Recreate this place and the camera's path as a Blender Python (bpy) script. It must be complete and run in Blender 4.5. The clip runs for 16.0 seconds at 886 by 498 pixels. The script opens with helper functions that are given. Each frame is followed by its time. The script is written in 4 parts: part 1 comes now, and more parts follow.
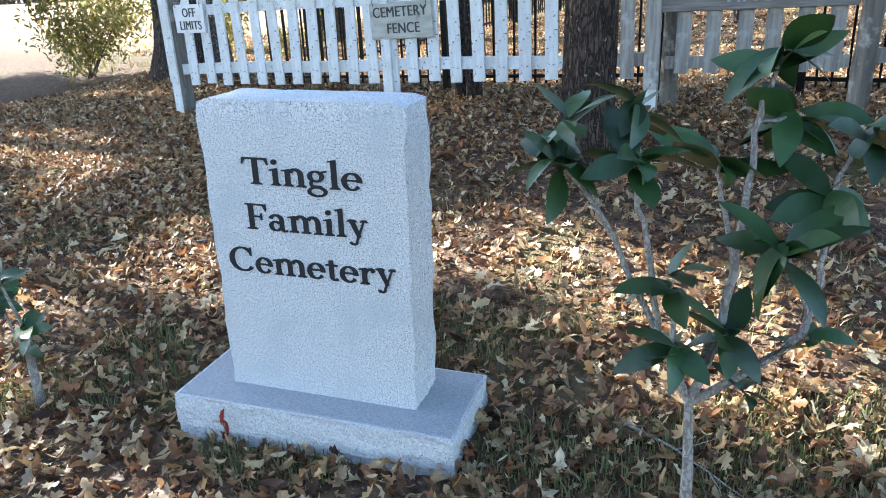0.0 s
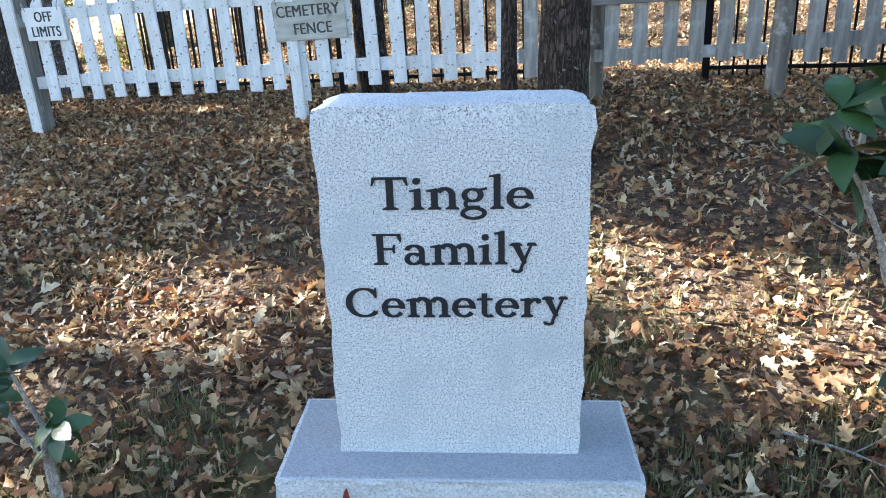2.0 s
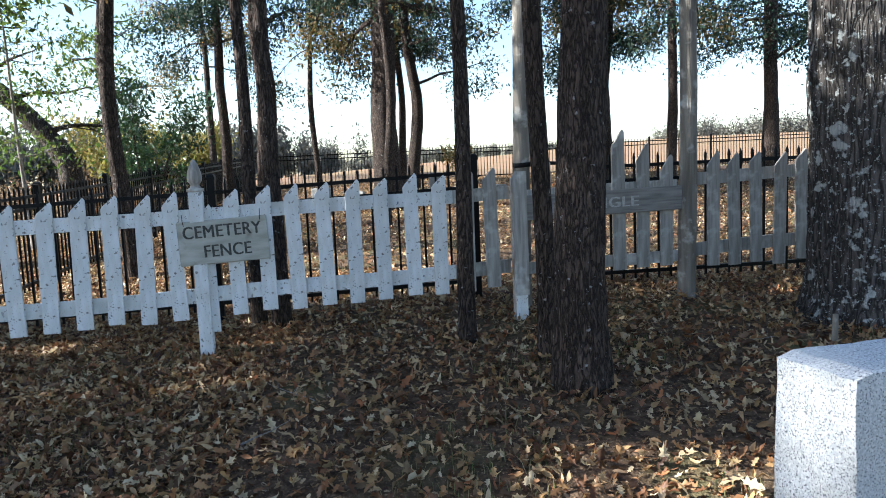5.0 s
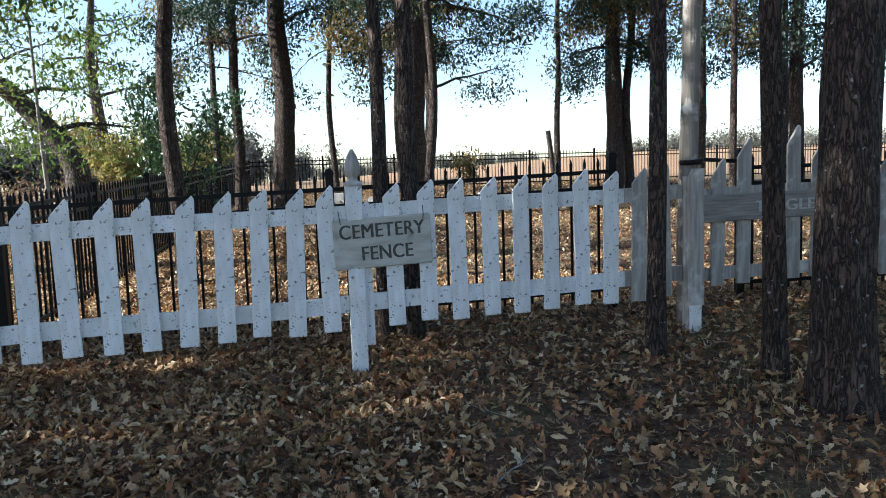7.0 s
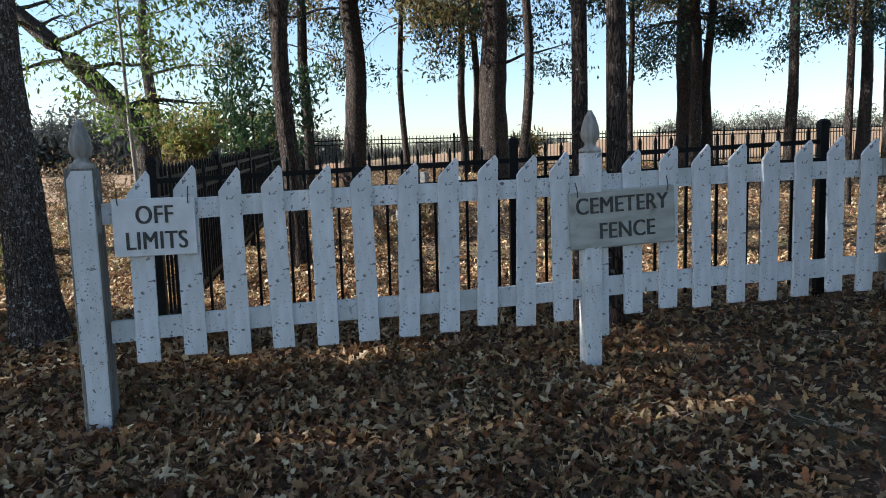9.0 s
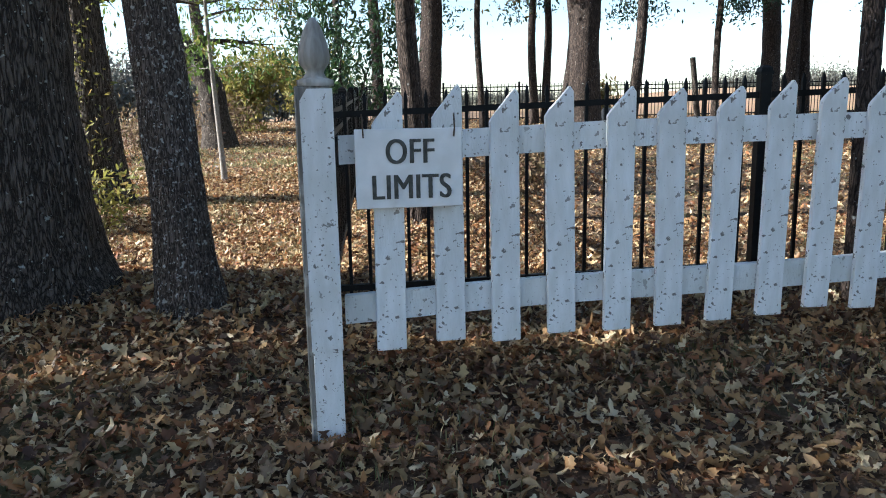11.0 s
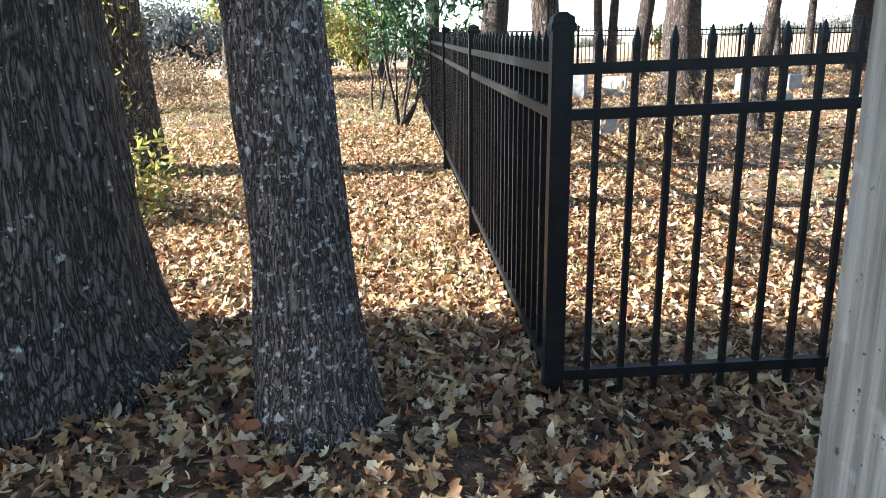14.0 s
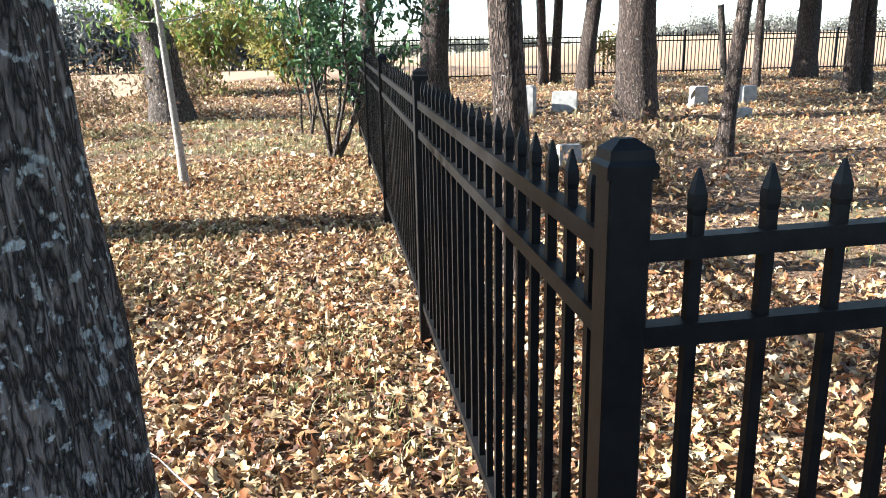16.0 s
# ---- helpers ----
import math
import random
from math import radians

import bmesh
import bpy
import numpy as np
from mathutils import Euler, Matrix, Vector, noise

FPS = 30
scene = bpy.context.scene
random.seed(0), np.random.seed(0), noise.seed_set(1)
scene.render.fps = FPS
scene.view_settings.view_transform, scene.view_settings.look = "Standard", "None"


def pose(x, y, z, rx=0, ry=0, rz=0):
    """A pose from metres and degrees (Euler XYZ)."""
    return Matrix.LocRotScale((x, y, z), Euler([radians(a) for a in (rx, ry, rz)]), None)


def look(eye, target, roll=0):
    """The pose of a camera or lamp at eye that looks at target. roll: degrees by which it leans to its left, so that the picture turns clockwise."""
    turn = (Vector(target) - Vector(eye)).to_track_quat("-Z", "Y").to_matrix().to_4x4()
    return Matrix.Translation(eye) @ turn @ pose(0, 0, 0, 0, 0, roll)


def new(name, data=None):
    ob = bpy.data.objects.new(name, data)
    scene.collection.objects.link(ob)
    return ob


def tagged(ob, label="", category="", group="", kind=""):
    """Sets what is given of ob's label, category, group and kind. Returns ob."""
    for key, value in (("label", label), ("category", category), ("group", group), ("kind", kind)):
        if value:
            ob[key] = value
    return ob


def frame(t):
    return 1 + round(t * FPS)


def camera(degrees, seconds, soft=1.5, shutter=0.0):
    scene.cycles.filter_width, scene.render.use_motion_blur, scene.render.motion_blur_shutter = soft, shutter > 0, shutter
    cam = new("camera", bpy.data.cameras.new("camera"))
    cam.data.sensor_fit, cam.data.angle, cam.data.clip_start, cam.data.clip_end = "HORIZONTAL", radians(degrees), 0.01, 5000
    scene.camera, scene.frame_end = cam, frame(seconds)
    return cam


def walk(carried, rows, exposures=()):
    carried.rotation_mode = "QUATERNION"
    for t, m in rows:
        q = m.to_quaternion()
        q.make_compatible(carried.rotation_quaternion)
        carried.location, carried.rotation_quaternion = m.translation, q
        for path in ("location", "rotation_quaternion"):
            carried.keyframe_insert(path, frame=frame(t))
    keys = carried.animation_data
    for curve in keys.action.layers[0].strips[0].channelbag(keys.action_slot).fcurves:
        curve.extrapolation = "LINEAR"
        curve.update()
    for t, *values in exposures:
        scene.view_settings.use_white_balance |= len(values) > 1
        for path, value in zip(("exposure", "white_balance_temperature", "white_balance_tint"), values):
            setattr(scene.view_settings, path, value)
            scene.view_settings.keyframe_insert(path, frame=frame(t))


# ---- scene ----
cam = camera(62.1, 16.0, soft=1.0)
METRES, EYE, TILT, LEAN, TURN = 10.6, 1.5, 0.0, 0.0, 32.4
ROWS = [
    (0.0, 0.0, 0.0, 0.0, -0.96, -20.32, 2.58),
    (0.5, -0.0197, 0.0119, -0.0009, -4.01, -20.54, 2.67),
    (1.0, -0.0388, 0.0201, -0.0018, -7.18, -20.45, 2.7),
    (1.5, -0.0627, 0.0271, -0.002, -11.88, -20.63, 2.75),
    (2.0, -0.0843, 0.0449, -0.0018, -15.62, -20.78, 2.86),
    (2.5, -0.0988, 0.0576, 0.0048, -20.28, -19.82, 3.05),
    (3.0, -0.1202, 0.0683, 0.0077, -27.2, -17.79, 3.13),
    (3.5, -0.1349, 0.0899, 0.0129, -32.54, -13.74, 3.24),
    (4.0, -0.1534, 0.1114, 0.0135, -34.37, -8.74, 3.13),
    (6.5, -0.2631, 0.2489, 0.0031, -39.51, -5.66, 1.83),
    (7.0, -0.2734, 0.282, 0.0048, -39.49, -5.64, 1.79),
    (7.5, -0.2905, 0.3096, 0.0047, -39.15, -5.48, 1.75),
    (8.0, -0.3008, 0.3421, 0.0018, -38.9, -5.68, 1.76),
    (8.5, -0.3092, 0.3719, 0.0016, -38.31, -5.67, 1.75),
    (9.0, -0.3283, 0.3964, -0.0006, -37.54, -6.91, 1.61),
    (11.5, -0.3636, 0.5707, -0.0112, -35.17, -11.26, 0.92),
    (12.0, -0.363, 0.6072, -0.0131, -34.99, -12.78, 0.85),
    (12.5, -0.3547, 0.6416, -0.0153, -34.62, -14.48, 0.86),
    (13.0, -0.3449, 0.6729, -0.0124, -34.28, -14.41, 0.79),
    (13.5, -0.3415, 0.7039, -0.0084, -34.07, -14.46, 0.62),
    (14.0, -0.3343, 0.7284, -0.0062, -34.07, -14.35, 0.65),
    (14.5, -0.3174, 0.7529, -0.0029, -35.0, -14.42, 0.61),
    (15.0, -0.3019, 0.7807, -0.0014, -37.29, -15.01, 0.54),
    (15.5, -0.2865, 0.8072, 0.0119, -38.74, -14.95, 1.02),
    (16.0, -0.2677, 0.8252, 0.0171, -38.83, -14.38, 1.14),
]
walk(cam, [(t, pose(0, 0, EYE, TILT, LEAN, TURN) @ pose(METRES * x, METRES * y, METRES * z, 90 + pitch, roll, yaw)) for t, x, y, z, yaw, pitch, roll in ROWS],
     exposures=[(t, e, 5850, 8) for t, e in ((0.0, 2.9), (2.0, 2.9), (3.5, 2.7), (4.2, 2.15), (6.3, 1.85), (8.0, 1.55), (9.0, 1.35), (11.4, 2.0), (12.5, 2.45), (14.0, 2.9), (15.5, 2.9), (16.0, 2.6))])

# ---------------------------------------------------------------- light
SUN_TO = Vector((-1.0, 0.0, 0.56)).normalized()
world = bpy.data.worlds.new("sky")
scene.world = world
world.use_nodes = True
wn = world.node_tree.nodes
sky = wn.new("ShaderNodeTexSky")
sky.sky_type = "NISHITA"
sky.sun_disc = False
sky.sun_elevation = math.asin(SUN_TO.z)
sky.sun_rotation = math.atan2(SUN_TO.x, SUN_TO.y)
sky.air_density, sky.dust_density = 1.0, 0.7
wn["Background"].inputs["Strength"].default_value = 0.085
world.node_tree.links.new(sky.outputs[0], wn["Background"].inputs["Color"])
sun_data = bpy.data.lights.new("sun", "SUN")
sun_data.energy, sun_data.angle, sun_data.color = 5.0, radians(0.53), (1.0, 0.93, 0.82)
sun = new("sun", sun_data)
sun.matrix_world = look(SUN_TO * 60, (0, 0, 0))

# ---------------------------------------------------------------- materials


def material(name, colour, second=None, scale=6.0, detail=6.0, rough=0.8, metal=0.0, bump=0.0, bump_scale=None,
             stretch=(1, 1, 1), island=0.0, objvar=0.0, spots=None, low=0.35, high=0.65, spec=0.3, trans=None):
    """Principled surface: two colours in noise, optional spots (colour, scale, low, high), per-piece variation and bump."""
    m = bpy.data.materials.new(name)
    m.use_nodes = True
    t = m.node_tree
    n, l = t.nodes, t.links
    b = n["Principled BSDF"]
    b.inputs["Roughness"].default_value, b.inputs["Metallic"].default_value = rough, metal
    b.inputs["Specular IOR Level"].default_value = spec
    tc = n.new("ShaderNodeTexCoord")
    mp = n.new("ShaderNodeMapping")
    mp.inputs["Scale"].default_value = stretch
    geo = n.new("ShaderNodeNewGeometry")
    l.new(tc.outputs["Object"], mp.inputs["Vector"])
    no = n.new("ShaderNodeTexNoise")
    no.inputs["Scale"].default_value, no.inputs["Detail"].default_value = scale, detail
    l.new(mp.outputs[0], no.inputs["Vector"])
    ramp = n.new("ShaderNodeMapRange")
    ramp.inputs["From Min"].default_value, ramp.inputs["From Max"].default_value = low, high
    l.new(no.outputs["Fac"], ramp.inputs["Value"])
    mix = n.new("ShaderNodeMix")
    mix.data_type = "RGBA"
    mix.inputs["A"].default_value = (*colour, 1)
    mix.inputs["B"].default_value = (*(second or colour), 1)
    l.new(ramp.outputs[0], mix.inputs["Factor"])
    out = mix.outputs["Result"]
    for sp in (spots or ()):
        col, sc, lo, hi = sp
        n2 = n.new("ShaderNodeTexNoise")
        n2.inputs["Scale"].default_value, n2.inputs["Detail"].default_value = sc, 4
        l.new(tc.outputs["Object"], n2.inputs["Vector"])
        r2 = n.new("ShaderNodeMapRange")
        r2.inputs["From Min"].default_value, r2.inputs["From Max"].default_value = lo, hi
        l.new(n2.outputs["Fac"], r2.inputs["Value"])
        m2 = n.new("ShaderNodeMix")
        m2.data_type = "RGBA"
        l.new(r2.outputs[0], m2.inputs["Factor"])
        l.new(out, m2.inputs["A"])
        m2.inputs["B"].default_value = (*col, 1)
        out = m2.outputs["Result"]
    if island or objvar:
        hs = n.new("ShaderNodeHueSaturation")
        rr = n.new("ShaderNodeMapRange")
        amount = island or objvar
        rr.inputs["To Min"].default_value, rr.inputs["To Max"].default_value = 1 - amount, 1 + amount
        if island:
            l.new(geo.outputs["Random Per Island"], rr.inputs["Value"])
        else:
            oi = n.new("ShaderNodeObjectInfo")
            l.new(oi.outputs["Random"], rr.inputs["Value"])
        l.new(rr.outputs[0], hs.inputs["Value"])
        l.new(out, hs.inputs["Color"])
        out = hs.outputs["Color"]
    l.new(out, b.inputs["Base Color"])
    if bump:
        bn = n.new("ShaderNodeTexNoise")
        bn.inputs["Scale"].default_value, bn.inputs["Detail"].default_value = bump_scale or scale * 3, 5
        l.new(mp.outputs[0], bn.inputs["Vector"])
        bp = n.new("ShaderNodeBump")
        bp.inputs["Strength"].default_value, bp.inputs["Distance"].default_value = bump, 0.02
        l.new(bn.outputs["Fac"], bp.inputs["Height"])
        l.new(bp.outputs[0], b.inputs["Normal"])
    if trans:
        tr = n.new("ShaderNodeBsdfTranslucent")
        l.new(out, tr.inputs["Color"])
        ms = n.new("ShaderNodeMixShader")
        ms.inputs[0].default_value = trans
        l.new(b.outputs[0], ms.inputs[1])
        l.new(tr.outputs[0], ms.inputs[2])
        l.new(ms.outputs[0], n["Material Output"].inputs["Surface"])
    return m


def leaf_material(name, colours, rough=0.7, trans=0.25, grain=30, spec=0.3):
    """Leaves coloured piece by piece from a ramp of colours, with a fine mottle."""
    m = bpy.data.materials.new(name)
    m.use_nodes = True
    n, l = m.node_tree.nodes, m.node_tree.links
    b = n["Principled BSDF"]
    b.inputs["Roughness"].default_value = rough
    b.inputs["Specular IOR Level"].default_value = spec
    geo = n.new("ShaderNodeNewGeometry")
    ramp = n.new("ShaderNodeValToRGB")
    el = ramp.color_ramp.elements
    el[0].color, el[1].color = (*colours[0], 1), (*colours[-1], 1)
    for i, c in enumerate(colours[1:-1], 1):
        el.new(i / (len(colours) - 1)).color = (*c, 1)
    l.new(geo.outputs["Random Per Island"], ramp.inputs[0])
    no = n.new("ShaderNodeTexNoise")
    no.inputs["Scale"].default_value = grain
    tc = n.new("ShaderNodeTexCoord")
    l.new(tc.outputs["Object"], no.inputs["Vector"])
    mr = n.new("ShaderNodeMapRange")
    mr.inputs["To Min"].default_value, mr.inputs["To Max"].default_value = 0.6, 1.4
    l.new(no.outputs["Fac"], mr.inputs["Value"])
    hs = n.new("ShaderNodeHueSaturation")
    l.new(mr.outputs[0], hs.inputs["Value"])
    l.new(ramp.outputs[0], hs.inputs["Color"])
    l.new(hs.outputs[0], b.inputs["Base Color"])
    tr = n.new("ShaderNodeBsdfTranslucent")
    l.new(hs.outputs[0], tr.inputs["Color"])
    ms = n.new("ShaderNodeMixShader")
    ms.inputs[0].default_value = trans
    l.new(b.outputs[0], ms.inputs[1])
    l.new(tr.outputs[0], ms.inputs[2])
    l.new(ms.outputs[0], n["Material Output"].inputs["Surface"])
    return m


GRANITE = material("granite", (0.50, 0.52, 0.54), (0.66, 0.67, 0.68), scale=130, detail=3, rough=0.55, bump=0.08, low=0.42, high=0.58,
                   spots=[((0.13, 0.14, 0.16), 240, 0.55, 0.62), ((0.78, 0.78, 0.78), 190, 0.58, 0.65), ((0.42, 0.46, 0.49), 5, 0.5, 0.8)], spec=0.4)
ROCKFACE = material("rock_pitched_granite", (0.45, 0.46, 0.48), (0.66, 0.66, 0.66), scale=120, detail=4, rough=0.85, bump=0.7, bump_scale=45,
                    spots=[((0.16, 0.17, 0.19), 210, 0.60, 0.68)])
STONE_TOP = material("polished_granite", (0.26, 0.28, 0.30), (0.38, 0.39, 0.41), scale=170, rough=0.6, spots=[((0.15, 0.15, 0.16), 260, 0.6, 0.68)], spec=0.5)
BLACK_LETTER = material("black_lettering", (0.012, 0.013, 0.016), (0.02, 0.02, 0.024), scale=60, rough=0.6)
WHITE_PAINT = material("weathered_white_paint", (0.78, 0.79, 0.80), (0.66, 0.67, 0.66), scale=9, rough=0.65, bump=0.25, bump_scale=60, objvar=0.05,
                       stretch=(3, 3, 0.8), spots=[((0.20, 0.19, 0.18), 46, 0.645, 0.66), ((0.30, 0.29, 0.28), 17, 0.69, 0.70), ((0.17, 0.16, 0.15), 90, 0.66, 0.68), ((0.56, 0.57, 0.54), 3, 0.52, 0.75)])
GREY_WOOD = material("bare_grey_wood", (0.40, 0.38, 0.35), (0.24, 0.225, 0.205), scale=14, rough=0.85, bump=0.4, bump_scale=30, stretch=(3, 3, 0.25), objvar=0.12,
                     spots=[((0.58, 0.57, 0.54), 8, 0.52, 0.7)])
BOARD_WOOD = material("weathered_board", (0.30, 0.28, 0.26), (0.17, 0.16, 0.15), scale=16, rough=0.85, bump=0.4, stretch=(0.25, 3, 3))
SIGN_WOOD = material("stained_sign_board", (0.50, 0.50, 0.45), (0.36, 0.35, 0.30), scale=10, rough=0.8, bump=0.2, stretch=(0.5, 2, 2), spots=[((0.24, 0.23, 0.19), 9, 0.6, 0.8)])
SIGN_WHITE = material("white_sign_plate", (0.80, 0.80, 0.80), (0.70, 0.70, 0.69), scale=12, rough=0.5, spots=[((0.50, 0.50, 0.47), 7, 0.62, 0.8)])
POST_WOOD = material("bare_post_wood", (0.30, 0.285, 0.26), (0.15, 0.14, 0.125), scale=22, detail=9, rough=0.9, bump=0.5, bump_scale=50, stretch=(3, 3, 0.12),
                     spots=[((0.46, 0.45, 0.43), 7, 0.56, 0.66), ((0.05, 0.048, 0.045), 60, 0.66, 0.69)])
CARVED = material("carved_sign_letters", (0.05, 0.05, 0.045), (0.10, 0.10, 0.09), scale=40, rough=0.9)
PALE_LETTER = material("faded_pale_letters", (0.50, 0.49, 0.46), (0.34, 0.33, 0.31), scale=50, rough=0.8)
IRON = material("black_coated_iron", (0.004, 0.004, 0.0045), (0.009, 0.009, 0.0095), scale=20, rough=0.45, bump=0.05, bump_scale=200, spec=0.15)
WIRE = material("rusty_wire", (0.10, 0.07, 0.05), rough=0.7, metal=0.5)


def bark_material(name, dark, light, lichen=None, plate=16.0, amount=0.62, stretch=0.22, depth=1.0, flecks=((24, 0.0), (60, 0.03))):
    """Furrowed bark: long warped plates with dark cracks, fine grain and lichen flecks."""
    m = bpy.data.materials.new(name)
    m.use_nodes = True
    n, l = m.node_tree.nodes, m.node_tree.links
    b = n["Principled BSDF"]
    b.inputs["Roughness"].default_value, b.inputs["Specular IOR Level"].default_value = 0.93, 0.15
    tc = n.new("ShaderNodeTexCoord")
    mp = n.new("ShaderNodeMapping")
    mp.inputs["Scale"].default_value = (1, 1, stretch)
    l.new(tc.outputs["Object"], mp.inputs["Vector"])
    wob = n.new("ShaderNodeTexNoise")
    wob.inputs["Scale"].default_value, wob.inputs["Detail"].default_value = plate * 0.8, 4
    l.new(mp.outputs[0], wob.inputs["Vector"])
    sub = n.new("ShaderNodeVectorMath")
    sub.operation = "MULTIPLY_ADD"
    sub.inputs[1].default_value = (0.11, 0.11, 0.11)
    l.new(wob.outputs["Color"], sub.inputs[0])
    l.new(mp.outputs[0], sub.inputs[2])
    vo = n.new("ShaderNodeTexVoronoi")
    vo.feature = "DISTANCE_TO_EDGE"
    vo.inputs["Scale"].default_value = plate
    l.new(sub.outputs[0], vo.inputs["Vector"])
    crack = n.new("ShaderNodeMapRange")
    crack.inputs["From Min"].default_value, crack.inputs["From Max"].default_value = 0.0, 0.2
    l.new(vo.outputs["Distance"], crack.inputs["Value"])
    grain = n.new("ShaderNodeTexNoise")
    grain.inputs["Scale"].default_value, grain.inputs["Detail"].default_value = plate * 2.6, 10
    l.new(mp.outputs[0], grain.inputs["Vector"])
    both = n.new("ShaderNodeMath")
    both.operation = "MULTIPLY"
    l.new(crack.outputs[0], both.inputs[0])
    l.new(grain.outputs["Fac"], both.inputs[1])
    fac = n.new("ShaderNodeMapRange")
    fac.inputs["From Max"].default_value = 0.7
    l.new(both.outputs[0], fac.inputs["Value"])
    mix = n.new("ShaderNodeMix")
    mix.data_type = "RGBA"
    mix.inputs["A"].default_value, mix.inputs["B"].default_value = (*dark, 1), (*light, 1)
    l.new(fac.outputs[0], mix.inputs["Factor"])
    out = mix.outputs["Result"]
    for sc, add in (flecks if lichen else ()):
        q = n.new("ShaderNodeTexNoise")
        q.inputs["Scale"].default_value, q.inputs["Detail"].default_value = sc, 7
        l.new(tc.outputs["Object"], q.inputs["Vector"])
        r = n.new("ShaderNodeMapRange")
        r.inputs["From Min"].default_value, r.inputs["From Max"].default_value = amount + add, amount + add + 0.05
        l.new(q.outputs["Fac"], r.inputs["Value"])
        x = n.new("ShaderNodeMix")
        x.data_type = "RGBA"
        l.new(r.outputs[0], x.inputs["Factor"])
        l.new(out, x.inputs["A"])
        x.inputs["B"].default_value = (*lichen, 1)
        out = x.outputs["Result"]
    l.new(out, b.inputs["Base Color"])
    bp = n.new("ShaderNodeBump")
    bp.inputs["Strength"].default_value, bp.inputs["Distance"].default_value = depth, 0.045
    l.new(both.outputs[0], bp.inputs["Height"])
    l.new(bp.outputs[0], b.inputs["Normal"])
    return m


BARK_PINE = bark_material("pine_bark", (0.024, 0.02, 0.018), (0.145, 0.108, 0.09), (0.36, 0.36, 0.35), 32, 0.66, 0.22)
BARK_OAK = bark_material("oak_bark", (0.026, 0.021, 0.018), (0.20, 0.165, 0.14), (0.46, 0.46, 0.42), 34, 0.65, 0.12, 1.0)
BARK_GREY = bark_material("grey_flecked_bark", (0.04, 0.032, 0.028), (0.31, 0.25, 0.215), (0.60, 0.59, 0.56), 44, 0.605, 0.22, 1.0, ((34, 0.0), (75, 0.02)))
BARK_LICHEN = bark_material("lichen_oak_bark", (0.03, 0.027, 0.025), (0.15, 0.135, 0.125), (0.46, 0.48, 0.47), 22, 0.6, 0.15, 1.0, ((9, 0.0), (28, 0.01), (70, 0.04)))
BARK_PALE = bark_material("pale_smooth_bark", (0.20, 0.18, 0.16), (0.42, 0.39, 0.36), None, 40, 0.6, 0.5, 0.4)
POLE_WOOD = material("grey_split_pole", (0.27, 0.245, 0.21), (0.15, 0.135, 0.115), scale=8, rough=0.9, bump=0.7, stretch=(3, 3, 0.25), spots=[((0.5, 0.48, 0.44), 10, 0.55, 0.7)])

LITTER = leaf_material("fallen_oak_leaves", [(0.045, 0.02, 0.012), (0.19, 0.085, 0.04), (0.42, 0.27, 0.125), (0.30, 0.112, 0.045), (0.53, 0.40, 0.215), (0.08, 0.038, 0.022), (0.44, 0.28, 0.125), (0.69, 0.575, 0.375), (0.22, 0.105, 0.05), (0.06, 0.031, 0.02)], 0.5, 0.25)
PINE_LEAF = leaf_material("pine_needles", [(0.015, 0.03, 0.022), (0.035, 0.065, 0.042), (0.022, 0.045, 0.035), (0.05, 0.085, 0.045)], 0.55, 0.25)
OAK_LEAF = leaf_material("dry_oak_leaves", [(0.08, 0.09, 0.035), (0.16, 0.13, 0.05), (0.24, 0.15, 0.06), (0.07, 0.10, 0.035), (0.20, 0.12, 0.05)], 0.6, 0.4)
GREEN_LEAF = leaf_material("fresh_green_leaves", [(0.05, 0.10, 0.02), (0.11, 0.17, 0.035), (0.08, 0.13, 0.03), (0.2, 0.22, 0.05)], 0.45, 0.4)
HOLLY_LEAF = leaf_material("glossy_dark_leaves", [(0.02, 0.05, 0.02), (0.035, 0.075, 0.028), (0.05, 0.10, 0.035)], 0.3, 0.2, spec=0.5)
YELLOW_LEAF = leaf_material("yellow_green_leaves", [(0.20, 0.20, 0.05), (0.30, 0.26, 0.07), (0.13, 0.15, 0.05), (0.35, 0.25, 0.09)], 0.6, 0.4)
GRASS = leaf_material("mixed_grass", [(0.09, 0.13, 0.04), (0.26, 0.22, 0.11), (0.13, 0.17, 0.055), (0.38, 0.32, 0.18)], 0.6, 0.3)
DRY_WEED = leaf_material("dry_weeds", [(0.15, 0.10, 0.06), (0.24, 0.18, 0.10), (0.18, 0.10, 0.07), (0.12, 0.11, 0.05)], 0.7, 0.3)
MAGNOLIA = material("magnolia_leaf", (0.014, 0.042, 0.012), (0.042, 0.092, 0.022), scale=9, rough=0.36, bump=0.1, bump_scale=40, objvar=0.45, spec=0.5, trans=0.05)
# distance haze is mixed into these leaf colours as pale grey
HAZED_FAR_WOOD = leaf_material("hazed_far_woodland", [(0.15, 0.14, 0.125), (0.11, 0.12, 0.10), (0.18, 0.165, 0.145), (0.10, 0.11, 0.09)], 0.9, 0.1, 0.2)
HEADSTONE = material("old_marble", (0.31, 0.305, 0.295), (0.19, 0.19, 0.18), scale=9, rough=0.8, bump=0.2)


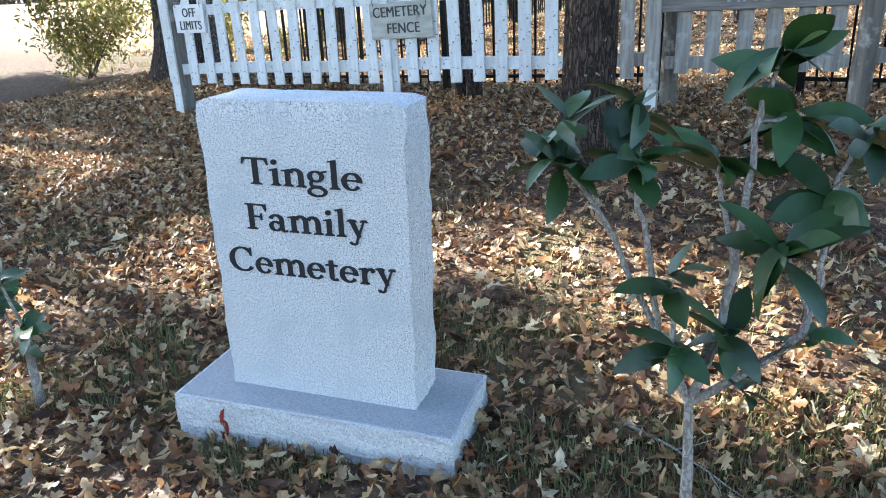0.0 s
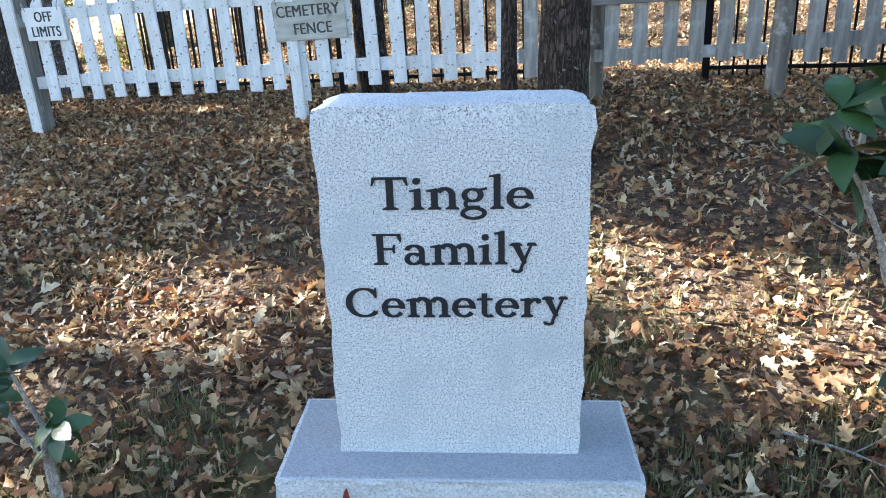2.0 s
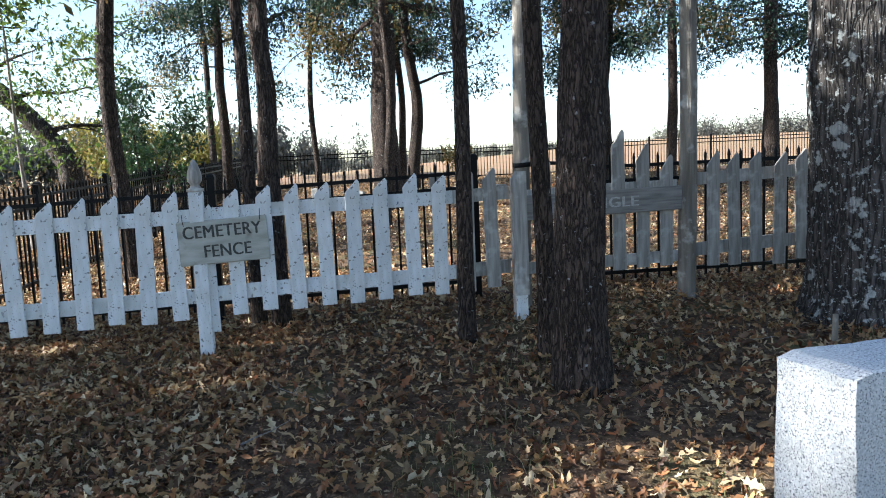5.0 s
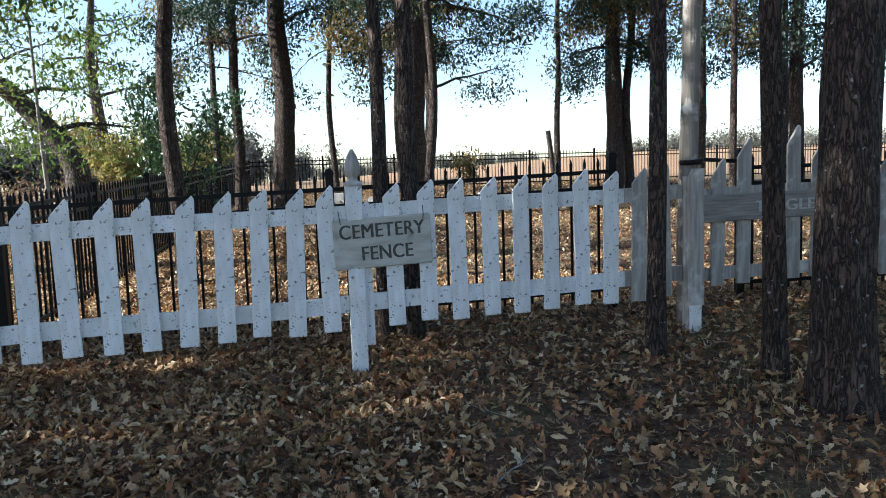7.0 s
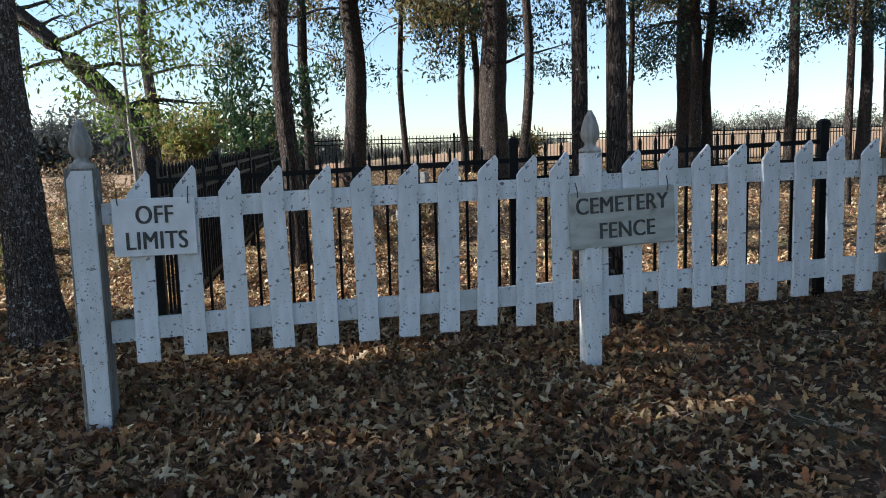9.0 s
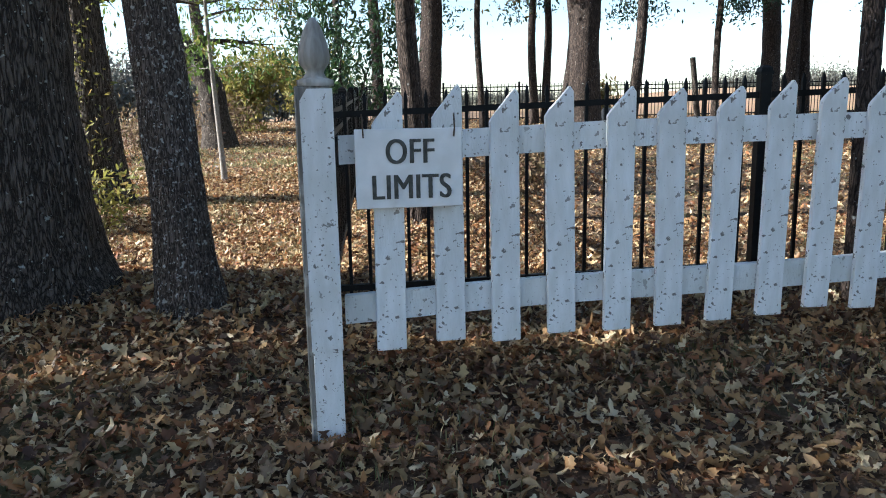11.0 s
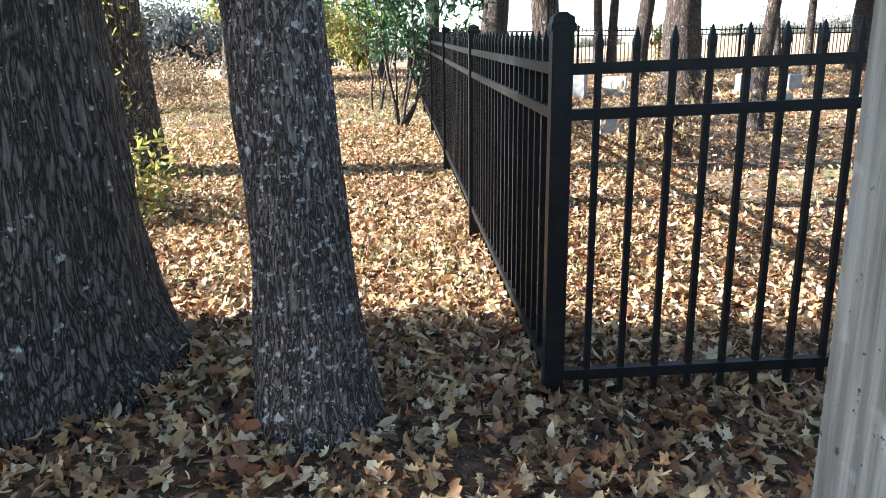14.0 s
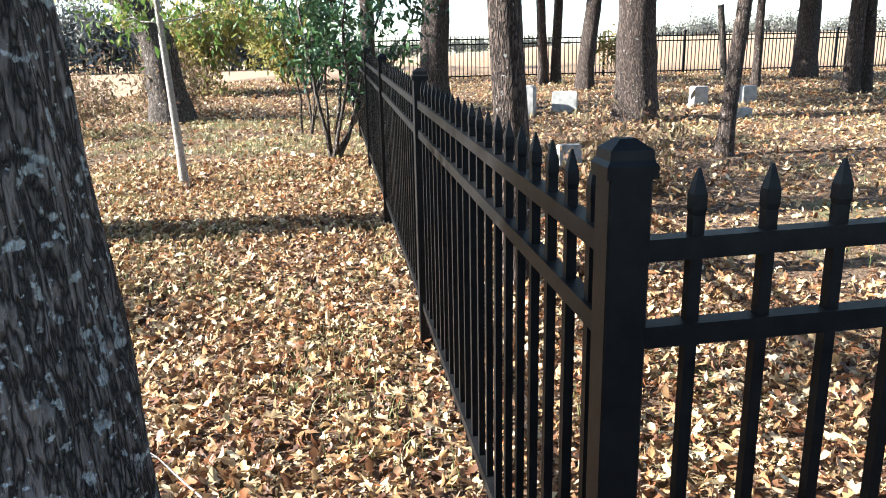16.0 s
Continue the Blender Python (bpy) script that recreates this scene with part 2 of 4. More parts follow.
def ground_material():
    """Leaf mould near the graves, dry grass patches, and the ploughed red field beyond."""
    m = bpy.data.materials.new("leafy_soil")
    m.use_nodes = True
    n, l = m.node_tree.nodes, m.node_tree.links
    b = n["Principled BSDF"]
    b.inputs["Roughness"].default_value = 0.95
    b.inputs["Specular IOR Level"].default_value = 0.1
    tc = n.new("ShaderNodeTexCoord")

    def noise_fac(scale, lo, hi, detail=5):
        t = n.new("ShaderNodeTexNoise")
        t.inputs["Scale"].default_value, t.inputs["Detail"].default_value = scale, detail
        l.new(tc.outputs["Object"], t.inputs["Vector"])
        r = n.new("ShaderNodeMapRange")
        r.inputs["From Min"].default_value, r.inputs["From Max"].default_value = lo, hi
        l.new(t.outputs["Fac"], r.inputs["Value"])
        return r.outputs[0]

    def blend(fac, a, c):
        x = n.new("ShaderNodeMix")
        x.data_type = "RGBA"
        l.new(fac, x.inputs["Factor"])
        for key, v in (("A", a), ("B", c)):
            if isinstance(v, tuple):
                x.inputs[key].default_value = (*v, 1)
            else:
                l.new(v, x.inputs[key])
        return x.outputs["Result"]

    mould = blend(noise_fac(22, 0.35, 0.65), (0.045, 0.030, 0.021), (0.15, 0.10, 0.065))
    mould = blend(noise_fac(60, 0.58, 0.68), mould, (0.30, 0.21, 0.135))
    mould = blend(noise_fac(1.1, 0.54, 0.72), mould, (0.12, 0.115, 0.055))
    field = blend(noise_fac(0.05, 0.35, 0.65), (0.32, 0.185, 0.12), (0.27, 0.18, 0.115))
    field = blend(noise_fac(0.5, 0.4, 0.7), field, (0.24, 0.18, 0.10))
    att = n.new("ShaderNodeAttribute")
    att.attribute_name = "field"
    l.new(blend(att.outputs["Fac"], mould, field), b.inputs["Base Color"])
    bt = n.new("ShaderNodeTexNoise")
    bt.inputs["Scale"].default_value, bt.inputs["Detail"].default_value = 35, 6
    l.new(tc.outputs["Object"], bt.inputs["Vector"])
    bp = n.new("ShaderNodeBump")
    bp.inputs["Strength"].default_value, bp.inputs["Distance"].default_value = 0.8, 0.03
    l.new(bt.outputs["Fac"], bp.inputs["Height"])
    l.new(bp.outputs[0], b.inputs["Normal"])
    return m


SOIL = ground_material()

# ---------------------------------------------------------------- shape helpers


def smooth(v):
    v = np.clip(v, 0, 1)
    return v * v * (3 - 2 * v)


def terrain(x, y):
    """Height of the ground, for numbers or arrays."""
    x, y = np.asarray(x, float), np.asarray(y, float)
    g = 0.27 * smooth((y - 0.5) / 5.5)
    g = g + 0.035 * np.clip(x + 5.5, -5, 9) * smooth((y - 2) / 3.0) * smooth((9.5 - y) / 3) * np.where(x < 0, 1, 0.6)
    g = g + 0.22 * np.exp(-((x + 8.0) ** 2) / 2.0 - (y - 6.95) ** 2 / 1.2)
    rise = np.clip(y - 10, 0, 110)
    g = g + (0.052 * np.minimum(rise, 17) + 0.042 * np.maximum(rise - 17, 0)) * smooth((x + 15 + 0.08 * rise) / (5 + 0.8 * np.clip(rise - 18, 0, 200)))
    return g


def gz(x, y):
    return float(terrain(x, y))


def part(name, bm, mat, parent=None, label="", smooth_shade=False):
    me = bpy.data.meshes.new(name)
    bm.to_mesh(me)
    bm.free()
    me.materials.append(mat)
    if smooth_shade:
        me.shade_smooth()
    ob = new(name, me)
    if parent:
        ob.parent = parent
    if label:
        tagged(ob, label)
    return ob


def share(name, me, parent, m):
    ob = new(name, me)
    ob.parent = parent
    ob.matrix_local = m
    return ob


def raw(name, verts, faces, mat, parent=None, smooth_shade=False):
    me = bpy.data.meshes.new(name)
    verts = np.asarray(verts, np.float32)
    faces = np.asarray(faces, np.int32)
    k = faces.shape[1]
    me.vertices.add(len(verts))
    me.vertices.foreach_set("co", verts.ravel())
    me.loops.add(faces.size)
    me.loops.foreach_set("vertex_index", faces.ravel())
    me.polygons.add(len(faces))
    me.polygons.foreach_set("loop_start", np.arange(0, faces.size, k, dtype=np.int32))
    me.update(calc_edges=True)
    me.materials.append(mat)
    if smooth_shade:
        me.shade_smooth()
    ob = new(name, me)
    if parent:
        ob.parent = parent
    return ob


def box(bm, x0, x1, y0, y1, z0, z1, bevel=0.0):
    r = bmesh.ops.create_cube(bm, size=1, matrix=Matrix.Translation(((x0 + x1) / 2, (y0 + y1) / 2, (z0 + z1) / 2)) @ Matrix.Diagonal((x1 - x0, y1 - y0, z1 - z0, 1)))
    if bevel:
        es = list({e for v in r["verts"] for e in v.link_edges})
        bmesh.ops.bevel(bm, geom=es, offset=bevel, segments=1, affect="EDGES")
    return bm


def prism(bm, outline, y0, y1):
    """A flat outline in x and z, thickened from y0 to y1."""
    a = [bm.verts.new((x, y0, z)) for x, z in outline]
    b = [bm.verts.new((x, y1, z)) for x, z in outline]
    bm.faces.new(a)
    bm.faces.new(b[::-1])
    for i in range(len(a)):
        j = (i + 1) % len(a)
        bm.faces.new((a[j], a[i], b[i], b[j]))
    return bm


def lathe(bm, profile, seg=10, at=(0, 0, 0), square=False):
    rings = []
    for r, z in profile:
        ring = []
        for i in range(seg):
            a = 2 * math.pi * (i + (0.5 if square else 0)) / seg
            ring.append(bm.verts.new((at[0] + r * math.cos(a), at[1] + r * math.sin(a), at[2] + z)))
        rings.append(ring)
    for p, q in zip(rings, rings[1:]):
        for i in range(seg):
            j = (i + 1) % seg
            bm.faces.new((p[i], p[j], q[j], q[i]))
    bm.faces.new(rings[0][::-1])
    bm.faces.new(rings[-1])
    return bm


def empty(name, at=(0, 0, 0), yaw=0.0):
    ob = new(name)
    ob.matrix_world = pose(*at, 0, 0, yaw)
    return ob


def tube(points, radii, seg=8, ridge=0.0, ridges=0, seed=0):
    """Vertices and quads of a bent, tapered limb; ridge adds furrowed bark."""
    pts = [Vector(p) for p in points]
    verts, faces = [], []
    for k, (p, r) in enumerate(zip(pts, radii)):
        d = (pts[min(k + 1, len(pts) - 1)] - pts[max(k - 1, 0)]).normalized()
        u = d.orthogonal().normalized() if abs(d.z) < 0.8 else (Vector((1, 0, 0)) - d * d.x).normalized()
        v = d.cross(u)
        for i in range(seg):
            a = 2 * math.pi * i / seg
            rr = r
            if ridge:
                q = Vector((math.cos(a) * ridges, math.sin(a) * ridges, p.z * 2.2 + seed * 7))
                rr = r * (1 + ridge * (noise.noise(q) + 0.6 * noise.noise(q * 2.3)))
            verts.append(p + (u * math.cos(a) + v * math.sin(a)) * rr)
    for k in range(len(pts) - 1):
        for i in range(seg):
            j = (i + 1) % seg
            faces.append((k * seg + i, k * seg + j, (k + 1) * seg + j, (k + 1) * seg + i))
    return verts, faces


def merge(pieces):
    verts, faces = [], []
    for v, f in pieces:
        o = len(verts)
        verts += [tuple(q) for q in v]
        faces += [tuple(i + o for i in q) for q in f]
    return verts, faces


OUT_OAK = np.array([(0, -1), (0.10, -0.55), (0.42, -0.5), (0.22, -0.15), (0.55, 0.1), (0.28, 0.35), (0.36, 0.7), (0, 1), (-0.36, 0.68), (-0.26, 0.33), (-0.55, 0.05), (-0.2, -0.18), (-0.4, -0.52), (-0.1, -0.57)])
OUT_OVAL = np.array([(0, -1), (0.26, -0.45), (0.34, 0.1), (0.2, 0.65), (0, 1), (-0.2, 0.65), (-0.34, 0.1), (-0.26, -0.45)])
OUT_DIAMOND = np.array([(0, -1), (0.4, 0), (0, 1), (-0.4, 0)])


def rotations(rng, n, flat):
    """Random turns; flat is the spread of the tilt in radians."""
    yaw = rng.uniform(0, 2 * math.pi, n)
    tx, ty = rng.normal(0, flat, n), rng.normal(0, flat, n)
    cz, sz, cx, sx, cy, sy = np.cos(yaw), np.sin(yaw), np.cos(tx), np.sin(tx), np.cos(ty), np.sin(ty)
    one, nil = np.ones(n), np.zeros(n)
    rz_ = np.stack([np.stack([cz, -sz, nil], -1), np.stack([sz, cz, nil], -1), np.stack([nil, nil, one], -1)], 1)
    rx_ = np.stack([np.stack([one, nil, nil], -1), np.stack([nil, cx, -sx], -1), np.stack([nil, sx, cx], -1)], 1)
    ry_ = np.stack([np.stack([cy, nil, sy], -1), np.stack([nil, one, nil], -1), np.stack([-sy, nil, cy], -1)], 1)
    return rz_ @ rx_ @ ry_


def scatter(name, pts, sizes, flat, mat, rng, outline=OUT_DIAMOND, curl=0.35, parent=None):
    """One mesh of many small curled leaves at the given points."""
    n, k = len(pts), len(outline)
    R = rotations(rng, n, flat)
    base = np.zeros((k + 1, 3))
    base[1:, :2] = outline
    c = rng.normal(0, curl, (n, 1))
    fold = rng.normal(0.15, curl * 0.8, (n, 1))
    loc = np.repeat(base[None], n, 0)
    loc[:, :, 2] = c * base[None, :, 1] ** 2 + fold * np.abs(base[None, :, 0]) * 1.4 + rng.normal(0, 0.05, (n, k + 1))
    loc = loc * np.asarray(sizes)[:, None, None]
    v = np.einsum("nij,nkj->nki", R, loc) + np.asarray(pts)[:, None, :]
    i = np.arange(k)
    f = np.stack([np.zeros(k, int), 1 + i, 1 + (i + 1) % k], -1)
    faces = (f[None] + (np.arange(n) * (k + 1))[:, None, None]).reshape(-1, 3)
    return raw(name, v.reshape(-1, 3), faces, mat, parent)


# ---------------------------------------------------------------- ground
def spread(a, b, step, out):
    core = list(np.arange(a, b, step))
    up, down, s = [b], [], step
    while up[-1] < out:
        s *= 1.22
        up.append(up[-1] + s)
    s, lo = step, a
    while lo > -out:
        s *= 1.22
        lo -= s
        down.append(lo)
    return np.array(down[::-1] + core + up)


gx, gy = spread(-13, 5, 0.11, 3000), spread(-1, 19, 0.11, 3000)
X, Y = np.meshgrid(gx, gy, indexing="ij")
Z = terrain(X, Y)
near = (X > -14) & (X < 6) & (Y > -2) & (Y < 20)
rg = np.random.default_rng(4)
Z = Z + np.where(near, rg.normal(0, 0.006, Z.shape), 0)
nx, ny = X.shape
idx = np.arange(nx * ny).reshape(nx, ny)
quads = np.stack([idx[:-1, :-1], idx[1:, :-1], idx[1:, 1:], idx[:-1, 1:]], -1).reshape(-1, 4)
ground = raw("ground", np.stack([X, Y, Z], -1).reshape(-1, 3), quads, SOIL, None, True)
mask = np.maximum(smooth((Y - 29.0) / 2.5), smooth((-X - 13.0) / 3.0) * smooth((Y - 8 - 0.0 * X) / 8.0))
at = ground.data.attributes.new("field", "FLOAT", "POINT")
at.data.foreach_set("value", mask.ravel().astype(np.float32))
tagged(ground, "leaf-strewn sandy soil running out to a ploughed reddish field", "ground", kind="structure")


def litter(name, n, x0, x1, y0, y1, s0, s1, seed, label, gap=0.0):
    rng = np.random.default_rng(seed)
    x, y = rng.uniform(x0, x1, n * 2), rng.uniform(y0, y1, n * 2)
    keep = np.array([noise.noise(Vector((a * 0.8, b * 0.8, seed))) > -0.75 + gap + 0.45 * r for a, b, r in zip(x, y, rng.uniform(-1, 1, n * 2))])
    x, y = x[keep][:n], y[keep][:n]
    z = terrain(x, y) + rng.uniform(0.006, 0.055, len(x))
    sizes = rng.uniform(s0, s1, len(x)) * rng.choice([0.6, 0.85, 1.0, 1.2], len(x))
    pts, h = np.stack([x, y, z], -1), len(x) * 6 // 10
    tagged(scatter(name, pts[:h], sizes[:h], 0.55, LITTER, rng, OUT_OAK, 0.4), label, "fallen leaves", kind="stuff")
    tagged(scatter(name, pts[h:], sizes[h:] * 0.8, 0.6, LITTER, rng, OUT_OVAL, 0.5), label, "fallen leaves", kind="stuff")


litter("leaf_litter", 75000, -10.5, 3.0, 0.6, 10.0, 0.022, 0.048, 11, "thick litter of curled brown oak leaves by the fences")
litter("leaf_litter", 60000, -14.0, 9.0, 9.8, 28.0, 0.03, 0.055, 12, "sunlit tan oak leaf litter under the cemetery trees")
litter("leaf_litter", 44000, -10.8, -4.6, 6.8, 15.0, 0.021, 0.043, 14, "deep golden leaf litter along the sunny path")
litter("leaf_litter", 26000, -10.5, -3.5, 2.6, 7.6, 0.022, 0.044, 15, "brown and russet oak leaves drifted about the fence corner")
litter("leaf_litter", 3500, -5.0, 1.2, 0.3, 2.6, 0.03, 0.05, 13, "loose brown leaves over thin grass by the stone")


def grass_patch(name, n, x0, x1, y0, y1, h0, h1, seed, label, clump=0.1):
    rng = np.random.default_rng(seed)
    x, y = rng.uniform(x0, x1, n * 3), rng.uniform(y0, y1, n * 3)
    keep = np.array([noise.noise(Vector((a * 1.3, b * 1.3, seed + 0.5))) > clump for a, b in zip(x, y)])
    x, y = x[keep][:n], y[keep][:n]
    n = len(x)
    z = terrain(x, y)
    h, a, lean = rng.uniform(h0, h1, n), rng.uniform(0, 6.28, n), rng.normal(0, 0.5, n)
    w = 0.0028 + 0.05 * h * 0.06
    dx, dy = np.cos(a), np.sin(a)
    p = np.stack([x, y, z], -1)
    side = np.stack([-dy, dx, 0 * dx], -1) * w[:, None]
    mid = p + np.stack([dx * lean * h * 0.35, dy * lean * h * 0.35, h * 0.6], -1)
    tip = p + np.stack([dx * lean * h, dy * lean * h, h * 0.9], -1)
    v = np.stack([p - side, p + side, mid + side * 0.7, mid - side * 0.7, tip], 1)
    o = (np.arange(n) * 5)[:, None, None]
    f = (np.array([[0, 1, 2], [0, 2, 3], [3, 2, 4]])[None] + o).reshape(-1, 3)
    ob = raw(name, v.reshape(-1, 3), f, GRASS)
    return tagged(ob, label, "grass", kind="stuff")


grass_patch("grass_tufts", 22000, -4.5, 1.5, 0.4, 2.6, 0.02, 0.07, 21, "thin short half-dry grass round the stone")
grass_patch("grass_tufts", 5000, -8.5, 3.0, 2.4, 6.0, 0.03, 0.09, 22, "sparse green grass tufts among fallen leaves", 0.15)
grass_patch("grass_tufts", 9000, -14.0, 6.0, 8.0, 27.0, 0.05, 0.16, 23, "sparse dry grass among sunlit leaves", 0.2)

grass_patch("grass_tufts", 16000, -12.0, -6.9, 8.2, 19.0, 0.03, 0.11, 24, "thin yellow-green grass and weeds along the leafy path", 0.05)

# ---------------------------------------------------------------- granite monument


def serif_text(body, size, parent, at, mat, depth, name, label, bold=0.0, wide=1.0, stroke=None):
    c = bpy.data.curves.new(name, "FONT")
    c.body, c.size, c.extrude = body, size, depth
    c.align_x, c.space_character = "CENTER", 1.06
    tmp = bpy.data.objects.new("tmp", c)
    dg = bpy.context.evaluated_depsgraph_get()
    me = bpy.data.meshes.new_from_object(tmp.evaluated_get(dg))
    bpy.data.objects.remove(tmp)
    if bold:
        bm = bmesh.new()
        for k, dx in enumerate((-bold, 0.0, bold)):
            n0 = len(bm.verts)
            bm.from_mesh(me)
            bm.verts.ensure_lookup_table()
            for v in bm.verts[n0:]:
                v.co += Vector((dx, 0, 0.0002 * k))
        bm.to_mesh(me)
        bm.free()
    me.materials.clear()
    me.materials.append(mat)
    ob = new(name, me)
    ob.parent = parent
    ob.matrix_local = pose(*at, 90, 0, 0) @ Matrix.Diagonal((wide, 1, 1, 1))
    return tagged(ob, label)


def jitter_faces(bm, amount, seed, keep):
    for v in bm.verts:
        if not keep(v.co):
            q = v.co * 16 + Vector((seed, 0, 0))
            v.co += noise.noise_vector(q) * amount + noise.noise_vector(q * 2.7) * amount * 0.5


MON_YAW = 13.5
mon_z = gz(-1.5, 1.7)
monument = tagged(empty("cemetery_monument", (-1.53, 1.615, mon_z - 0.03)), "light grey granite cemetery monument with black lettering on a wide base", "monument")
monument.matrix_world = pose(-1.542, 1.612, mon_z - 0.03, 0, 1.2, MON_YAW)
MB, MT = 0.175, 1.145 + 0.03
# base: rock-pitched sides under a sawn top
bm = bmesh.new()
box(bm, -0.505, 0.505, -0.125, 0.285, -0.02, MB)
bmesh.ops.subdivide_edges(bm, edges=bm.edges[:], cuts=14, use_grid_fill=True)
jitter_faces(bm, 0.009, 3, lambda c: c.z > MB - 0.004)
part("base", bm, ROCKFACE, monument, "rock-pitched granite base block")
bm = bmesh.new()
box(bm, -0.495, 0.495, -0.115, 0.275, MB - 0.02, MB + 0.004, 0.003)
part("base_top", bm, STONE_TOP, monument, "smooth sawn top of the granite base")
# die: sawn front and back, rough sides and top edge
bm = bmesh.new()
box(bm, -0.342, 0.342, 0.0, 0.205, MB + 0.004, MT, 0.0)
bmesh.ops.subdivide_edges(bm, edges=bm.edges[:], cuts=16, use_grid_fill=True)
for v in bm.verts:
    if abs(v.co.x) > 0.335:
        v.co.x += 0.010 * noise.noise(v.co * 21) + 0.006 * noise.noise(v.co * 47)
    if v.co.z > MT - 0.002:
        v.co.z += 0.004 * noise.noise(v.co * 24)
        if abs(v.co.x) > 0.335:
            v.co.z -= 0.012
    if v.co.z > MT - 0.03 and v.co.y < 0.001:
        v.co.y += 0.004
part("die", bm, GRANITE, monument, "upright sawn granite slab with rough sides")
WORDS = (("Tingle", -0.205, 0.205, 0.917 + 0.03 - mon_z), ("Family", -0.212, 0.212, 0.767 + 0.03 - mon_z), ("Cemetery", -0.292, 0.296, 0.616 + 0.03 - mon_z))


class Pen:
    """Draws roman letters out of stems, serifs and swelling curves, on the x-z plane."""

    def __init__(self, scale, wide, depth):
        self.bm, self.k, self.w, self.d, self.x, self.n = bmesh.new(), scale, wide, depth, 0.0, 0

    def poly(self, pts):
        self.n += 1
        lift = self.d + 0.00004 * (self.n % 23)
        q = [((self.x + a) * self.k * self.w, b * self.k) for a, b in pts]
        prism(self.bm, q, -lift, 0.002)

    def bar(self, x0, z0, x1, z1):
        self.poly([(x0, z0), (x1, z0), (x1, z1), (x0, z1)])

    def curve(self, cx, cz, rx, rz, a0, a1, thick=0.17, thin=0.055, n=18):
        ring = []
        for i in range(n + 1):
            a = radians(a0 + (a1 - a0) * i / n)
            t = thin + (thick - thin) * abs(math.cos(a)) ** 1.4
            c, s_ = math.cos(a), math.sin(a)
            ring.append(((cx + (rx - t / 2) * c, cz + (rz - t / 2) * s_), (cx + (rx + t / 2) * c, cz + (rz + t / 2) * s_)))
        lift = self.d + 0.00004 * (self.n % 23)
        self.n += 1
        rows = [[self.bm.verts.new(((self.x + p[0]) * self.k * self.w, y, p[1] * self.k)) for y in (-lift, 0.002) for p in pr] for pr in ring]
        for p, q in zip(rows, rows[1:]):
            for a, b in ((0, 1), (1, 3), (3, 2), (2, 0)):
                self.bm.faces.new((p[a], p[b], q[b], q[a]))
        for e in (rows[0], rows[-1]):
            self.bm.faces.new((e[0], e[1], e[3], e[2]))

    def foot(self, cx, z=0.0, half=0.17):
        self.poly([(cx - half, z), (cx + half, z), (cx + half, z + 0.035), (cx + 0.085, z + 0.09), (cx - 0.085, z + 0.09), (cx - half, z + 0.035)])

    def stem(self, cx, top, flag=True, half=0.17):
        self.poly([(cx - 0.085, 0), (cx + 0.085, 0), (cx + 0.085, top), (cx + 0.02, top), (cx - 0.085, top - 0.05)])
        self.foot(cx, 0, half)
        if flag:
            self.poly([(cx - 0.20, top - 0.09), (cx - 0.20, top - 0.05), (cx + 0.05, top + 0.01), (cx + 0.05, top - 0.09)])

    def arch(self, x0, x1, xh=0.64):
        self.curve((x0 + x1) / 2 + 0.02, xh - 0.22, (x1 - x0) / 2 - 0.02, 0.215, 0, 150, 0.17, 0.10)
        self.bar(x1 - 0.085, 0, x1 + 0.085, xh - 0.22)
        self.foot(x1)

    def letter(self, c):
        if c == "T":
            self.bar(0.37, 0, 0.55, 1.0)
            self.foot(0.46, 0, 0.2)
            self.bar(0.03, 0.93, 0.89, 1.0)
            self.poly([(0.0, 0.74), (0.04, 0.74), (0.14, 0.96), (0.03, 1.0)])
            self.poly([(0.88, 0.74), (0.92, 0.74), (0.89, 1.0), (0.78, 0.96)])
            adv = 0.94
        elif c == "F":
            self.bar(0.13, 0, 0.31, 1.0)
            self.foot(0.22, 0, 0.2)
            self.bar(0.02, 0.945, 0.78, 1.0)
            self.poly([(0.76, 0.74), (0.80, 0.74), (0.79, 1.0), (0.66, 0.97)])
            self.bar(0.31, 0.48, 0.6, 0.54)
            self.poly([(0.58, 0.38), (0.62, 0.38), (0.62, 0.64), (0.58, 0.64), (0.53, 0.51)])
            adv = 0.84
        elif c == "C":
            self.curve(0.52, 0.5, 0.43, 0.47, 48, 318, 0.19, 0.06, 28)
            self.poly([(0.83, 0.66), (0.88, 0.66), (0.88, 1.0), (0.84, 1.0), (0.76, 0.85)])
            self.poly([(0.80, 0.18), (0.90, 0.22), (0.86, 0.13), (0.76, 0.10)])
            adv = 1.0
        elif c == "i":
            self.stem(0.2, 0.64)
            self.curve(0.19, 0.87, 0.05, 0.05, 0, 360, 0.1, 0.1, 12)
            adv = 0.42
        elif c == "l":
            self.stem(0.2, 1.06)
            adv = 0.42
        elif c in "nm":
            self.stem(0.2, 0.64)
            self.arch(0.24, 0.64)
            adv = 0.84
            if c == "m":
                self.arch(0.68, 1.08)
                adv = 1.28
        elif c == "r":
            self.stem(0.2, 0.64)
            self.curve(0.44, 0.40, 0.20, 0.2, 70, 165, 0.12, 0.09, 8)
            self.curve(0.50, 0.54, 0.04, 0.04, 0, 360, 0.08, 0.08, 10)
            adv = 0.60
        elif c == "e":
            self.curve(0.34, 0.32, 0.25, 0.295, -5, 325, 0.17, 0.06, 26)
            self.bar(0.12, 0.33, 0.63, 0.39)
            adv = 0.70
        elif c == "a":
            self.curve(0.30, 0.43, 0.20, 0.185, 0, 165, 0.16, 0.07, 14)
